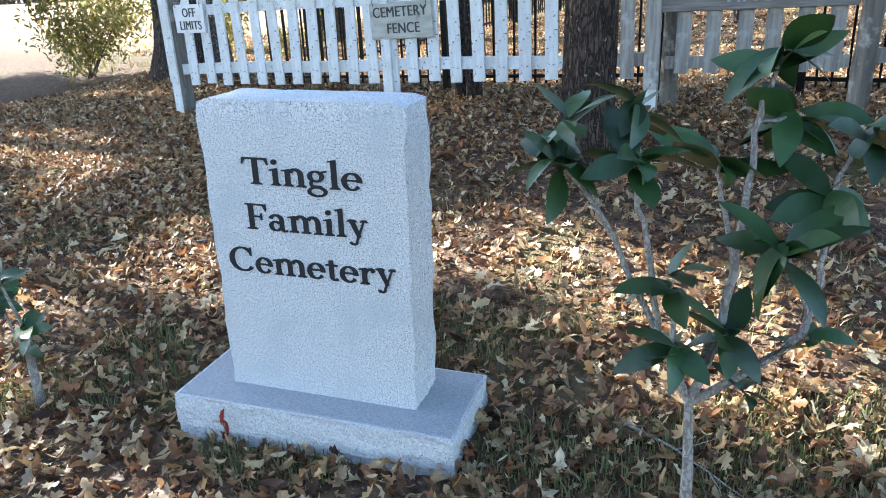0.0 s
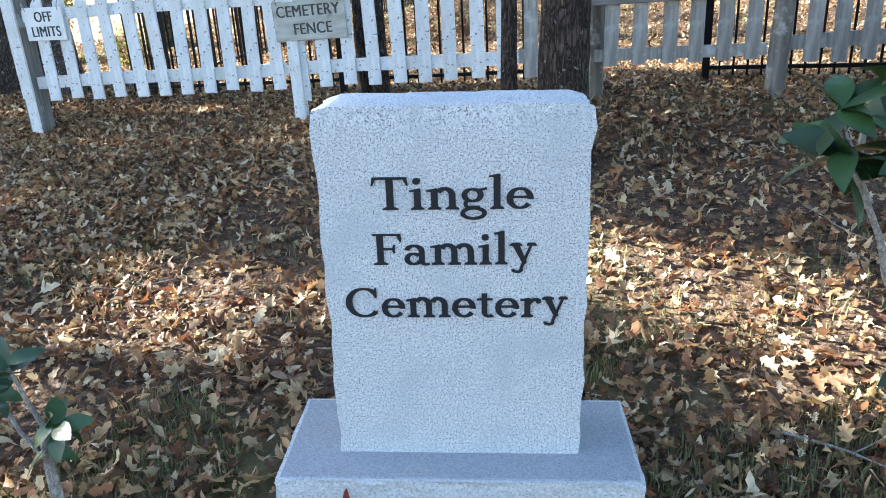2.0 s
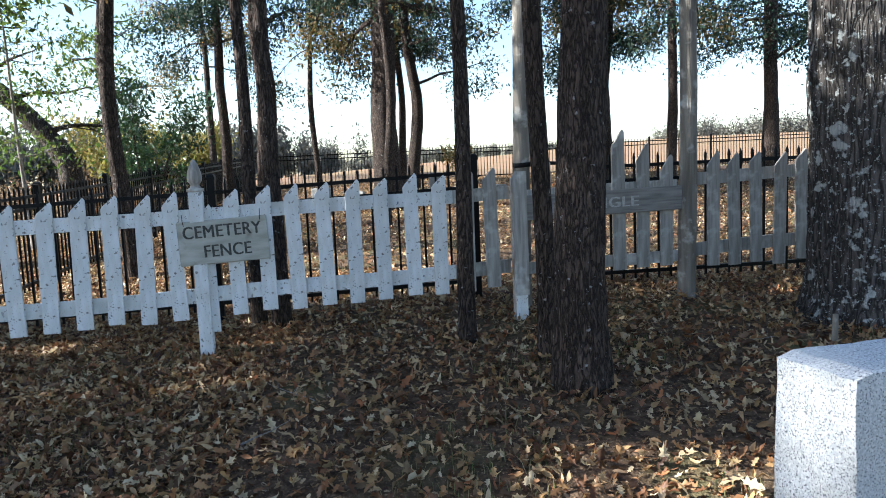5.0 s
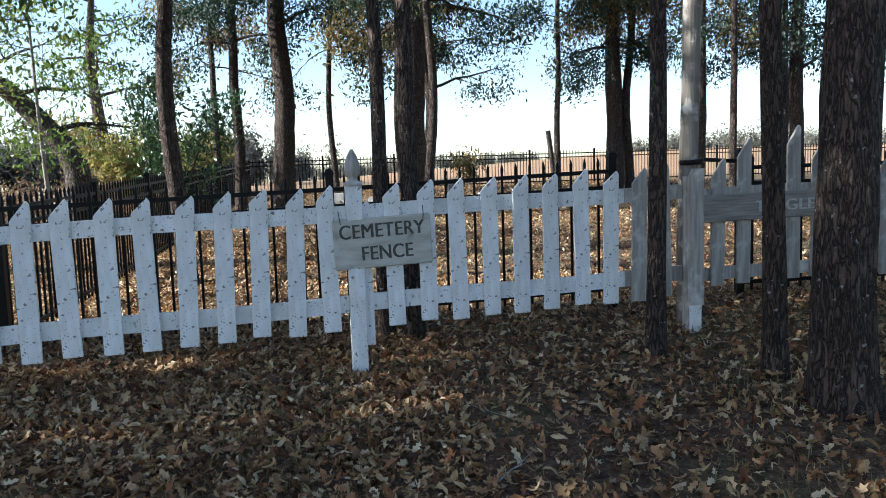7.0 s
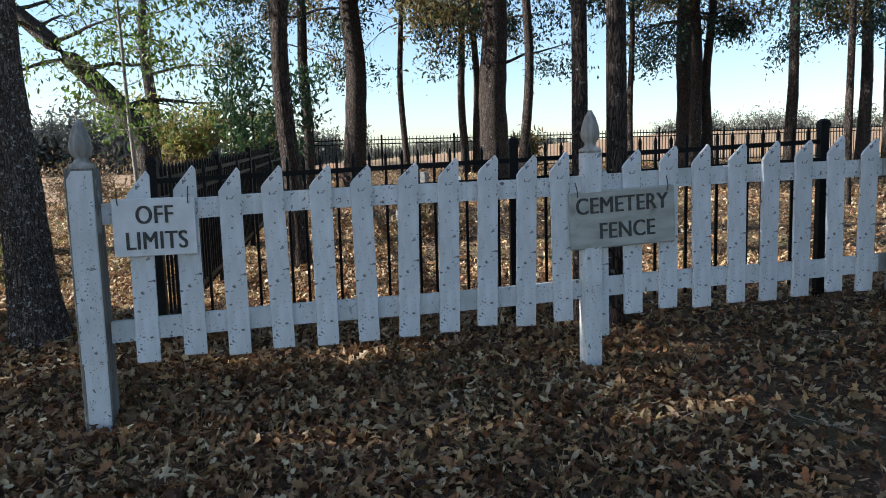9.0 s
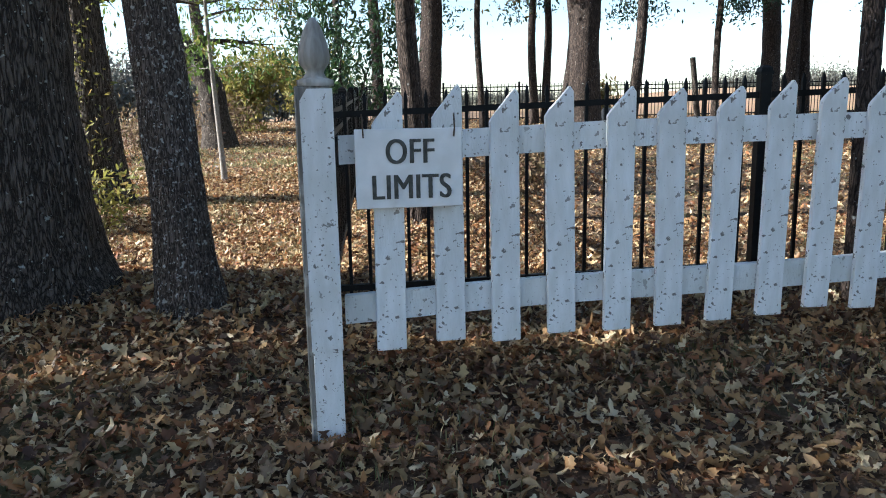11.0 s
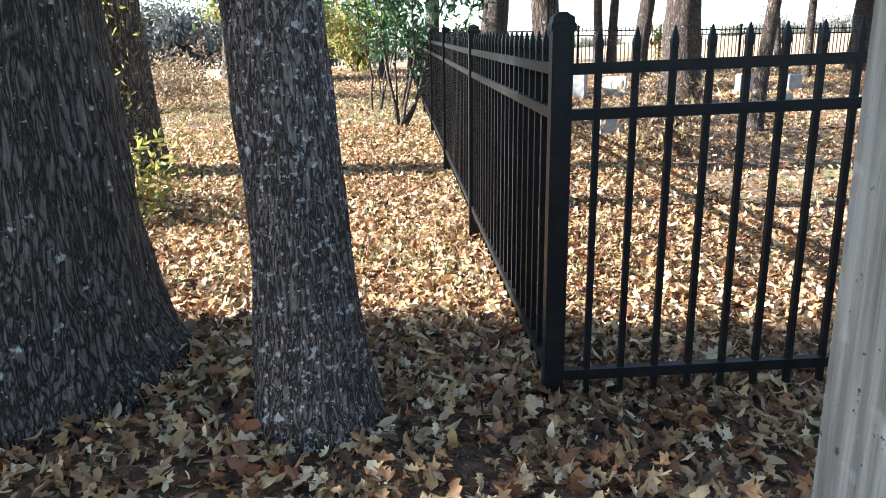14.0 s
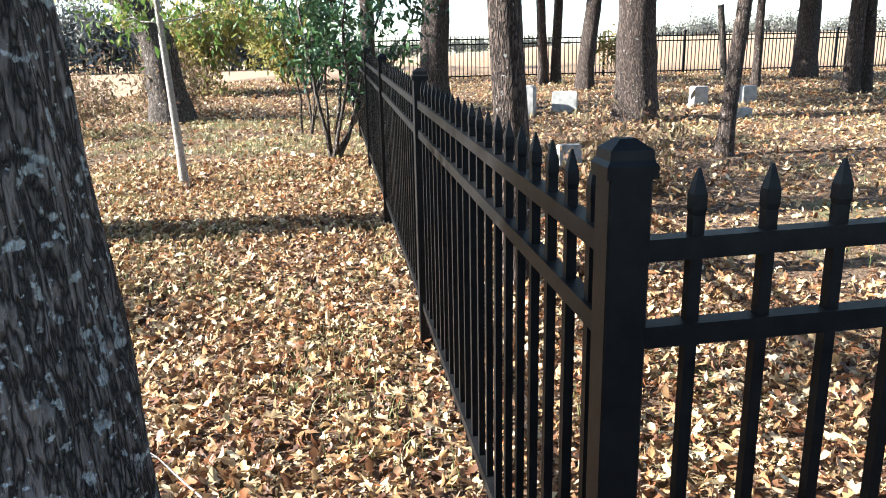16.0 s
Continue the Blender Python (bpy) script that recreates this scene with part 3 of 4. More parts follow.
            self.bar(0.42, 0.06, 0.58, 0.44)
            self.curve(0.60, 0.07, 0.10, 0.06, 180, 330, 0.09, 0.06, 8)
            self.curve(0.28, 0.19, 0.18, 0.165, 40, 330, 0.15, 0.06, 20)
            self.poly([(0.40, 0.36), (0.46, 0.38), (0.46, 0.31), (0.38, 0.29)])
            adv = 0.74
        elif c == "g":
            self.curve(0.30, 0.43, 0.20, 0.18, 0, 360, 0.15, 0.06, 24)
            self.poly([(0.42, 0.56), (0.66, 0.60), (0.66, 0.67), (0.40, 0.60)])
            self.curve(0.24, 0.16, 0.12, 0.11, 100, 270, 0.1, 0.07, 10)
            self.bar(0.23, 0.02, 0.48, 0.10)
            self.curve(0.32, -0.13, 0.27, 0.16, 0, 360, 0.12, 0.07, 24)
            adv = 0.70
        elif c == "t":
            self.bar(0.13, 0.12, 0.29, 0.80)
            self.bar(0.0, 0.58, 0.44, 0.64)
            self.curve(0.33, 0.16, 0.12, 0.13, 180, 320, 0.14, 0.07, 10)
            adv = 0.50
        else:
            self.poly([(0.06, 0.64), (0.25, 0.64), (0.46, 0.05), (0.36, -0.02)])
            self.poly([(0.54, 0.64), (0.61, 0.64), (0.33, -0.18), (0.26, -0.14)])
            self.foot(0.16, 0.60, 0.17)
            self.foot(0.58, 0.60, 0.13)
            self.curve(0.20, -0.17, 0.11, 0.08, 180, 360, 0.1, 0.07, 10)
            adv = 0.72
        self.x += adv


def engraved(word, x0, x1, z, cap, parent):
    probe = Pen(cap, 1.0, 0.004)
    for c in word:
        probe.letter(c)
    wide = (x1 - x0) / (probe.x * cap)
    probe.bm.free()
    pen = Pen(cap, wide, 0.004)
    for c in word:
        pen.letter(c)
    bmesh.ops.recalc_face_normals(pen.bm, faces=pen.bm.faces[:])
    ob = part("lettering", pen.bm, BLACK_LETTER, parent, "black engraved roman letters")
    ob.matrix_local = pose(x0, -0.0005, z)
    return ob


for word, x0, x1, z in WORDS:
    engraved(word, x0, x1, z, 0.085, monument)

# ---------------------------------------------------------------- picket fence
FENCE_YAW = math.degrees(math.atan(0.12))


def fence_y(x):
    return 5.335 + 0.12 * (x + 6.45)


def fence_z(x):
    return 0.0225 * (x + 5.27)


picket_fence = tagged(empty("picket_fence", (0, 0, 0)), "old picket fence, flaking white paint fading to bare grey boards", "fence")
rp = random.Random(5)


def picket_mesh(h, slant=0.10, w=0.054):
    bm = bmesh.new()
    prism(bm, [(-w, 0), (w, 0), (w, h - 0.022), (w * 0.72, h), (w * 0.45, h - 0.018), (-w * 0.75, h - slant), (-w, h - slant - 0.02)], -0.011, 0.011)
    bmesh.ops.bevel(bm, geom=bm.edges[:], offset=0.0025, segments=1, affect="EDGES")
    return bm


def mesh_of(bm, mat, name):
    me = bpy.data.meshes.new(name)
    bm.to_mesh(me)
    bm.free()
    me.materials.append(mat)
    return me


white_pickets = [mesh_of(picket_mesh(0.92 + 0.012 * k, 0.085 + 0.012 * k), WHITE_PAINT, "picket") for k in (-1, 0, 1)]
grey_pickets = [mesh_of(picket_mesh(0.92 + 0.012 * k, 0.085 + 0.012 * k), GREY_WOOD, "picket") for k in (-1, 0, 1)]
XS = [-6.335, -6.115, -5.905, -5.69, -5.47, -5.26, -5.05, -4.835, -4.63, -4.415, -4.2, -3.99, -3.79, -3.58, -3.37, -3.155, -2.95, -2.74, -2.515, -2.31]
XG = [-2.1, -1.9, -0.05, 0.145, 0.34, 0.55, 0.76, 0.97, 1.18, 1.39, 1.6, 1.81, 2.02, 2.23, 2.44, 2.65]
for x in XS + XG:
    pool = white_pickets if x in XS else grey_pickets
    dz = {-3.99: -0.10, 0.55: -0.04}.get(x, 0.0)
    share("picket", rp.choice(pool), picket_fence, pose(x, fence_y(x) - 0.032, 0.58 + fence_z(x) + dz + rp.uniform(-0.012, 0.012), rp.uniform(-0.8, 0.8), rp.uniform(-1.3, 1.3), FENCE_YAW + rp.uniform(-1.5, 1.5)))


def rail(x0, x1, z0, z1, mat, parent, thick=0.036, off=0.0):
    """A rail along the fence line, following its slope."""
    bm = bmesh.new()
    box(bm, x0, x1, -thick / 2, thick / 2, z0, z1)
    bmesh.ops.subdivide_edges(bm, edges=[e for e in bm.edges if abs(e.verts[0].co.x - e.verts[1].co.x) > 0.1], cuts=8)
    for v in bm.verts:
        x = v.co.x
        v.co.y += fence_y(x) + off + 0.003 * math.sin(x * 5)
        v.co.z += fence_z(x) + 0.006 * math.sin(x * 3 + z0 * 9)
    return part("rail", bm, mat, parent)


for z0, z1 in ((0.685, 0.79), (1.265, 1.365)):
    rail(-6.5, -4.09, z0, z1, WHITE_PAINT, picket_fence)
    rail(-3.99, -2.2, z0, z1, WHITE_PAINT, picket_fence)
    rail(-2.2, -1.76, z0, z1, GREY_WOOD, picket_fence)
    rail(-0.2, 2.8, z0, z1, GREY_WOOD, picket_fence)


def fence_post(x, y, z0, z1, w, mat, finial, label, facing=None, left=None, back=None):
    bm = bmesh.new()
    box(bm, -(left or w), w, -w, back or w, z0 - 0.15, z1, 0.005)
    ob = part("post", bm, mat, picket_fence, label)
    ob.matrix_local = pose(x, y, 0, 0, 0, FENCE_YAW)
    if finial:
        bm = bmesh.new()
        lathe(bm, [(w * 1.25, 0), (w * 1.25, 0.02), (w * 0.75, 0.03), (w * 0.62, 0.045), (w * 0.7, 0.055), (w * 1.02, 0.075), (w * 1.08, 0.10), (w * 0.95, 0.14), (w * 0.6, 0.19), (w * 0.18, 0.225)], 12)
        f = part("finial", bm, GREY_WOOD, ob, "grey turned acorn finial", True)
        f.matrix_local = pose(0, 0, z1)
    if facing:
        b0, b1, m2 = facing
        bm = bmesh.new()
        prism(bm, [(-0.055, b0), (0.055, b0), (0.055, b1), (-0.03, b1), (-0.055, b1 - 0.04)], -w - 0.025, -w - 0.002)
        part("facing_board", bm, m2, ob, "board nailed over the post")
        bm = bmesh.new()
        box(bm, -w - 0.001, w + 0.001, -w - 0.012, -w - 0.001, z0 - 0.1, b0, 0.002)
        part("foot_board", bm, WHITE_PAINT, ob, "white painted foot of the post")
    return ob


fence_post(-6.568, 5.30, gz(-6.55, 5.3) - 0.03, 1.50, 0.05, POST_WOOD, True, "weathered corner post with a turned finial", (0.58, 1.49, WHITE_PAINT), 0.072, 0.13)
fence_post(-4.04, 5.60, gz(-4.04, 5.6) - 0.03, 1.51, 0.048, WHITE_PAINT, True, "white fence post with an acorn finial", None)
fence_post(-1.70, 5.86, gz(-1.7, 5.86), 1.50, 0.045, GREY_WOOD, False, "bare grey fence post", (0.60, 1.55, GREY_WOOD))


def tall_pole(x, y, h, r, label):
    zs = np.linspace(-0.1, h, 14)
    v, f = tube([(0.02 * math.sin(z * 1.1 + x), 0.015 * math.cos(z), z) for z in zs], [r * (1 - 0.05 * z) for z in zs], 12, 0.08, 2.0, 3)
    ob = raw("gate_pole", v, f, POLE_WOOD, None, True)
    ob.matrix_world = pose(x, y, gz(x, y))
    return tagged(ob, label, "pole")


tall_pole(-1.61, 6.08, 4.6, 0.072, "tall weathered grey wooden gate pole bound with a strap")
tall_pole(-0.27, 6.07, 4.6, 0.075, "tall weathered grey wooden gate pole beside the gate board")
gate = tagged(empty("picket_gate", (0, 0, 0)), "grey picket gate with taller pointed boards and a name board", "gate")
for x, top in ((-1.49, 1.62), (-1.28, 1.76), (-1.06, 1.80), (-0.865, 1.84), (-0.665, 1.73), (-0.465, 1.63)):
    bot = 0.63 + fence_z(x)
    part("picket", picket_mesh(top - bot, 0.12), GREY_WOOD, gate).matrix_local = pose(x, fence_y(x) - 0.032, bot, 0, rp.uniform(-1, 1), FENCE_YAW)
rail(-1.62, -0.36, 0.66, 0.75, GREY_WOOD, gate)
rail(-1.62, -0.36, 1.24, 1.32, GREY_WOOD, gate)
bm = bmesh.new()
box(bm, -0.66, 0.66, -0.02, 0.02, -0.095, 0.095, 0.006)
board = part("name_board", bm, BOARD_WOOD, gate, "dark weathered horizontal board with faded letters")
board.matrix_local = pose(-1.0, fence_y(-1.0) - 0.066, 1.275, 0, -0.8, FENCE_YAW)
serif_text("TINGLE", 0.115, board, (0.03, -0.022, -0.04), PALE_LETTER, 0.002, "lettering", "faded pale block letters", 0.003, 1.25)
bm = bmesh.new()
lathe(bm, [(0.084, -0.018), (0.088, 0), (0.084, 0.018)], 14)
tagged(part("strap", bm, IRON), "black strap round the grey gate pole", "strap").matrix_world = pose(-1.60, 6.075, 1.60, 3, -4, 0)
bm = bmesh.new()
box(bm, -0.18, 0.18, -0.012, 0.012, -0.014, 0.014, 0.003)
tagged(part("strap", bm, IRON), "loose black strap end by the gate pole", "strap").matrix_world = pose(-1.38, 6.0, 1.60, 0, 4, FENCE_YAW)


def sign(name, x, z, w, h, tilt, mat, lines, letter_mat, label, rounded, off):
    bm = bmesh.new()
    box(bm, -w / 2, w / 2, -0.009, 0.009, -h / 2, h / 2, rounded)
    ob = tagged(part(name, bm, mat), label, "sign")
    ob.matrix_world = pose(x, fence_y(x) - off, z, 0, tilt, FENCE_YAW)
    for body, dx, dz, size, wide in lines:
        serif_text(body, size, ob, (dx, -0.0105, dz), letter_mat, 0.0015, "lettering", "plain dark capital letters", 0.0032, wide)
    for sx in (-1, 1):
        bm = bmesh.new()
        v, f = tube([(sx * w * 0.42, -0.012, h / 2 - 0.03), (sx * w * 0.425, -0.02, h / 2), (sx * w * 0.43, 0.0, h / 2 + 0.05)], [0.003] * 3, 5)
        bm.free()
        raw("hanging_wire", v, f, WIRE, ob)
    return ob


sign("off_limits_sign", -6.255, 1.215, 0.375, 0.275, 0.0, SIGN_WHITE, [("OFF", 0.003, 0.018, 0.122, 0.78), ("LIMITS", 0.006, -0.105, 0.122, 0.78)], CARVED, "white plastic sign with black capital letters wired to pickets", 0.002, 0.062)
sign("cemetery_sign", -3.865, 1.155, 0.62, 0.315, -2.2, SIGN_WOOD, [("CEMETERY", -0.005, 0.035, 0.125, 0.86), ("FENCE", 0.02, -0.105, 0.125, 0.86)], CARVED, "weathered wooden sign with carved capital letters on a post", 0.008, 0.064)

# ---------------------------------------------------------------- iron fence


def iron_bar_mesh(h, w=0.0095):
    bm = bmesh.new()
    box(bm, -w, w, -w, w, 0, h - 0.07)
    lathe(bm, [(w * 1.3, 0), (w * 1.6, 0.010), (w * 1.55, 0.032), (w * 0.9, 0.052), (w * 0.25, 0.07)], 4, (0, 0, h - 0.07), True)
    return bm


BAR_H = 1.17
bar_me = mesh_of(iron_bar_mesh(BAR_H), IRON, "bar")


def iron_post(p, top, bottom, fence):
    h = top - bottom
    bm = bmesh.new()
    box(bm, -0.032, 0.032, -0.032, 0.032, -0.2, h - 0.035, 0.003)
    ob = part("post", bm, IRON, fence)
    ob.matrix_local = pose(p[0], p[1], bottom)
    bm = bmesh.new()
    lathe(bm, [(0.053, 0), (0.053, 0.018), (0.046, 0.026), (0.044, 0.04), (0.016, 0.055)], 4, (0, 0, h - 0.04), True)
    part("cap", bm, IRON, ob)


def iron_panel(p, q, zp, zq, fence, spacing=0.115):
    """Bars and rails between two posts; zp and zq are the bar tops at its ends."""
    d = Vector((q[0] - p[0], q[1] - p[1], 0))
    ln = d.length
    m = pose(p[0], p[1], 0, 0, 0, math.degrees(math.atan2(d.y, d.x)))
    n = max(1, round(ln / spacing))
    for i in range(1, n):
        s = i / n
        share("bar", bar_me, fence, m @ pose(s * ln, 0, zp + (zq - zp) * s - BAR_H, 0, 0, rp.uniform(-2, 2)))
    for dz in (-0.115, -0.25, -1.10):
        bm = bmesh.new()
        prism(bm, [(0.03, zp + dz - 0.017), (ln - 0.03, zq + dz - 0.017), (ln - 0.03, zq + dz + 0.017), (0.03, zp + dz + 0.017)], -0.017, 0.017)
        part("rail", bm, IRON, fence).matrix_local = m


def iron_run(points, tops, label, skip_first=False):
    fence = tagged(empty("iron_fence", (0, 0, 0)), label, "fence", "iron fences")
    for k, (p, z) in enumerate(zip(points, tops)):
        if not (skip_first and k == 0):
            iron_post(p, z + 0.035, min(gz(*p), z - 1.14), fence)
    for k in range(len(points) - 1):
        iron_panel(points[k], points[k + 1], tops[k], tops[k + 1], fence)


iron_run([(-6.71, 6.88), (-4.22, 6.89), (-1.9, 6.9)], [1.52, 1.59, 1.665], "black iron fence with pointed bars behind the picket fence")
iron_run([(-0.75, 6.93), (1.65, 6.97), (4.05, 7.0), (6.5, 7.05), (9.0, 7.1), (11.4, 7.15)], [1.66, 1.67, 1.69, 1.72, 1.75, 1.78], "black iron fence continuing beyond the gate opening")


def side_x(y):
    return -6.71 - 0.037 * (y - 6.88)


sy = [6.88, 9.35, 11.8, 14.25, 16.7, 19.15, 21.6, 24.05, 26.5]
SIDE = [(side_x(y), y) for y in sy]
st = [1.52] + [1.60 + max(0, y - 9.35) * 0.037 for y in sy[1:]]
iron_run(SIDE, st, "black iron fence along the leafy path", True)
bx = [side_x(26.5) + 2.45 * k for k in range(0, 13)]
BACK = [(x, 26.5 + 0.06 * (x + 7.4)) for x in bx]
iron_run(BACK, [gz(*p) + 1.2 for p in BACK], "black iron fence between the graves and the red field", True)

# ---------------------------------------------------------------- trees


def limb(rng, p, d, length, r, bend=0.25, drop=0.0, n=6):
    pts, rad, p, d = [Vector(p)], [r], Vector(p), Vector(d).normalized()
    for k in range(n):
        d = (d + Vector((rng.normal(0, bend), rng.normal(0, bend), rng.normal(0, bend) - drop)) * 0.5).normalized()
        p = p + d * (length / n)
        pts.append(p)
        rad.append(r * (1 - 0.85 * (k + 1) / n))
    return pts, rad


def tree(name, x, y, r, h, bark, leaf, label, seed, lean=(0, 0), crown_low=3.0, crown_r=2.5, limbs=14, leaves=3500, size=0.06,
         flare=1.35, low=True, drop=0.05, upto=None, category="tree", first_limb=None, spray=0.22, seg=None, curve=None, top_taper=0.75, clusters=0):
    """A trunk with furrowed bark and flared roots, tapering limbs, twigs and a loose crown of small leaves."""
    rng = np.random.default_rng(seed)
    ob = tagged(empty(name, (x, y, gz(x, y))), label, category)
    seg = seg or (44 if r > 0.12 and y < 9 else 14)
    nz = 60 if (r > 0.12 and y < 9) else 16
    zs = np.concatenate([np.linspace(-0.15, min(3.2, h), nz), np.linspace(min(3.2, h), h, 10)[1:]]) if h > 3.2 else np.linspace(-0.15, h, nz)
    pts, rad = [], []
    for z in zs:
        w = 0.03 * h * (noise.noise(Vector((z * 0.25, seed, 0)))) * min(1, max(z, 0) / 3)
        cx, cy = (curve(z) if curve else (0, 0))
        pts.append(Vector((lean[0] * max(z, 0) + w + cx, lean[1] * max(z, 0) + w * 0.6 + cy, z)))
        rad.append(r * (1 - top_taper * (max(z, 0) / h)) * (1 + (flare - 1) * math.exp(-max(z, 0) / (0.16 + r * 0.5))))
    v, f = tube(pts, rad, seg, 0.085 if r > 0.1 else 0.05, 5.0 if r > 0.12 else 3.0, seed)
    raw("trunk", v, f, bark, ob, True)

    def trunk_at(z):
        k = int(np.searchsorted(zs, z))
        k = min(max(k, 1), len(zs) - 1)
        return pts[k], rad[k]

    tips = []
    for k in range(limbs):
        pieces = []
        z = crown_low + (h * 0.97 - crown_low) * ((k + rng.uniform(0, 1)) / limbs) ** 1.0
        p, rr = trunk_at(z)
        a = k * 2.4 + rng.uniform(-0.5, 0.5)
        reach = crown_r * (0.55 + 0.6 * rng.uniform()) * (1 - 0.55 * (z - crown_low) / max(0.1, h - crown_low))
        d = Vector((math.cos(a), math.sin(a), rng.uniform(-0.05, 0.45)))
        lp, lr = limb(rng, p, d, reach, max(0.008, rr * 0.32), 0.3, drop)
        pieces.append(tube(lp, lr, 5))
        for j in range(2, len(lp)):
            for s in range(2):
                dd = Vector((rng.normal(), rng.normal(), rng.normal() * 0.5 - drop * 2)).normalized() + (lp[j] - lp[j - 1]).normalized() * 0.6
                tp, tr = limb(rng, lp[j], dd, reach * rng.uniform(0.2, 0.42), max(0.004, lr[j] * 0.6), 0.35, drop * 1.5, 4)
                pieces.append(tube(tp, tr, 3))
                tips += [q for q in tp[1:]]
        v, f = merge(pieces)
        raw("limb", v, f, bark, ob)
    if leaves and tips:
        base = np.array([tuple(q) for q in tips])
        if clusters:
            base = base[rng.integers(0, len(base), clusters)]
        pick = rng.integers(0, len(base), leaves)
        p = base[pick] + rng.normal(0, spray, (leaves, 3)) * np.array([1, 1, 0.8])
        p[:, 2] = np.maximum(p[:, 2], 0.15)
        scatter("crown", p, rng.uniform(0.6, 1.3, leaves) * size, 1.1, leaf, rng, OUT_DIAMOND, 0.2, ob)
    return ob


# trees in front of the iron fence
tree("oak_tree", 0.82, 5.36, 0.40, 13, BARK_LICHEN, OAK_LEAF, "massive oak trunk blotched with pale lichen beside the gate", 31, (0.0, 0.01), 4.6, 6.0, 24, 30000, 0.08, 1.25, top_taper=0.6, clusters=170, spray=0.35)
tree("pine_tree", -1.63, 4.33, 0.148, 12, BARK_PINE, PINE_LEAF, "rough-barked pine trunk standing before the picket fence", 32, (-0.022, 0.0), 5.0, 2.4, 14, 3500, 0.06, 1.3)
tree("young_tree", -2.18, 5.35, 0.062, 8, BARK_PINE, PINE_LEAF, "slender dark trunk standing close to the picket fence", 33, (0.005, 0.0), 4.6, 1.6, 10, 1600, 0.06, 1.2)
tree("young_tree", -1.72, 4.78, 0.066, 8.5, BARK_PINE, PINE_LEAF, "slender reddish-brown trunk beside the rough pine", 34, (0.0, 0.02), 4.8, 1.6, 10, 1600, 0.06, 1.3)
tree("young_tree", -3.82, 6.52, 0.062, 9, BARK_PINE, PINE_LEAF, "slender dark trunk between picket and iron fences", 35, (-0.035, 0.0), 3.4, 1.9, 12, 3500, 0.055, 1.2)
tree("young_tree", -3.62, 6.42, 0.075, 9.5, BARK_PINE, PINE_LEAF, "dark straight trunk between picket and iron fences", 36, (0.01, 0.0), 3.2, 1.9, 12, 3500, 0.055, 1.2)
# trees by the path
tree("oak_tree", -8.47, 7.03, 0.36, 12, BARK_OAK, OAK_LEAF, "large dark oak trunk with deeply furrowed bark by the path", 37, (-0.03, 0.01), 3.9, 5.6, 24, 30000, 0.085, 1.5, top_taper=0.5, clusters=150, spray=0.3)
tree("oak_tree", -7.46, 6.70, 0.148, 10, BARK_GREY, OAK_LEAF, "leaning oak trunk with lichen spots beside the iron fence", 38, (-0.042, 0.02), 3.8, 3.2, 14, 4000, 0.075, 1.35, clusters=36, spray=0.25)
tree("oak_tree", -9.95, 11.9, 0.27, 10, BARK_OAK, GREEN_LEAF, "dark oak trunk wrapped in leafy ivy near the field", 39, (-0.03, 0.0), 3.2, 3.0, 12, 3500, 0.07, 1.4)

rng_i = np.random.default_rng(77)
ni = 900
ia, iz = rng_i.normal(2.6, 1.0, ni), rng_i.uniform(0, 1, ni) ** 1.6 * 2.6
ir_ = 0.27 + rng_i.uniform(0, 0.12, ni)
ivy = scatter("ivy", np.stack([-9.95 + ir_ * np.cos(ia) - 0.03 * iz, 11.9 - ir_ * np.abs(np.sin(ia)), gz(-9.95, 11.9) + iz], -1), rng_i.uniform(0.025, 0.055, ni), 1.0, YELLOW_LEAF, rng_i, OUT_OVAL, 0.2)
tagged(ivy, "yellow-green ivy climbing a dark oak trunk", "ivy")

# cemetery trees
PINES = [(-6.12, 10.39, 0.115, 11, 41), (-6.9, 20.6, 0.15, 13, 42), (-5.7, 19.7, 0.28, 15, 43), (-2.6, 17.7, 0.33, 15, 44), (-4.4, 20.3, 0.085, 11, 45),
         (-2.4, 24.7, 0.13, 13, 46), (-2.05, 24.8, 0.13, 12, 47), (-1.8, 23.1, 0.2, 14, 48), (-2.7, 14.4, 0.095, 12, 49), (4.7, 24.8, 0.3, 15, 50), (3.3, 20.8, 0.17, 13, 51),
         (3.75, 21.0, 0.14, 12, 53), (2.1, 22.5, 0.1, 12, 64), (2.97, 13.9, 0.075, 10, 57), (4.5, 18.4, 0.14, 12, 59), (5.6, 12.5, 0.17, 12, 58),
         (7.5, 19.0, 0.2, 13, 60), (7.2, 14.5, 0.16, 12, 61), (-8.1, 24.5, 0.12, 11, 62), (9.5, 23.0, 0.2, 13, 63)]
for x, y, r, h, s in PINES:
    kind = s % 3
    lean = {49: (0.03, 0.0), 41: (0.0, 0.0)}.get(s, (0.008 * (s % 5 - 2), 0.0))
    tree("pine_tree", x, y, r, h, BARK_PINE, OAK_LEAF if kind == 2 else PINE_LEAF, "tall pine with rough brown bark among the graves" if kind != 2 else "tall thin tree with sparse dry leaves among the graves",
         s, lean, 2.9 + 0.2 * (s % 6), 2.2 if r < 0.2 else 3.0, 20, 14000, 0.05 if y < 16 else 0.062, 1.3, drop=0.2, spray=0.25, clusters=140)


def bent(z):
    return (-0.55 * max(0, z - 1.3) ** 1.35, 0.0)


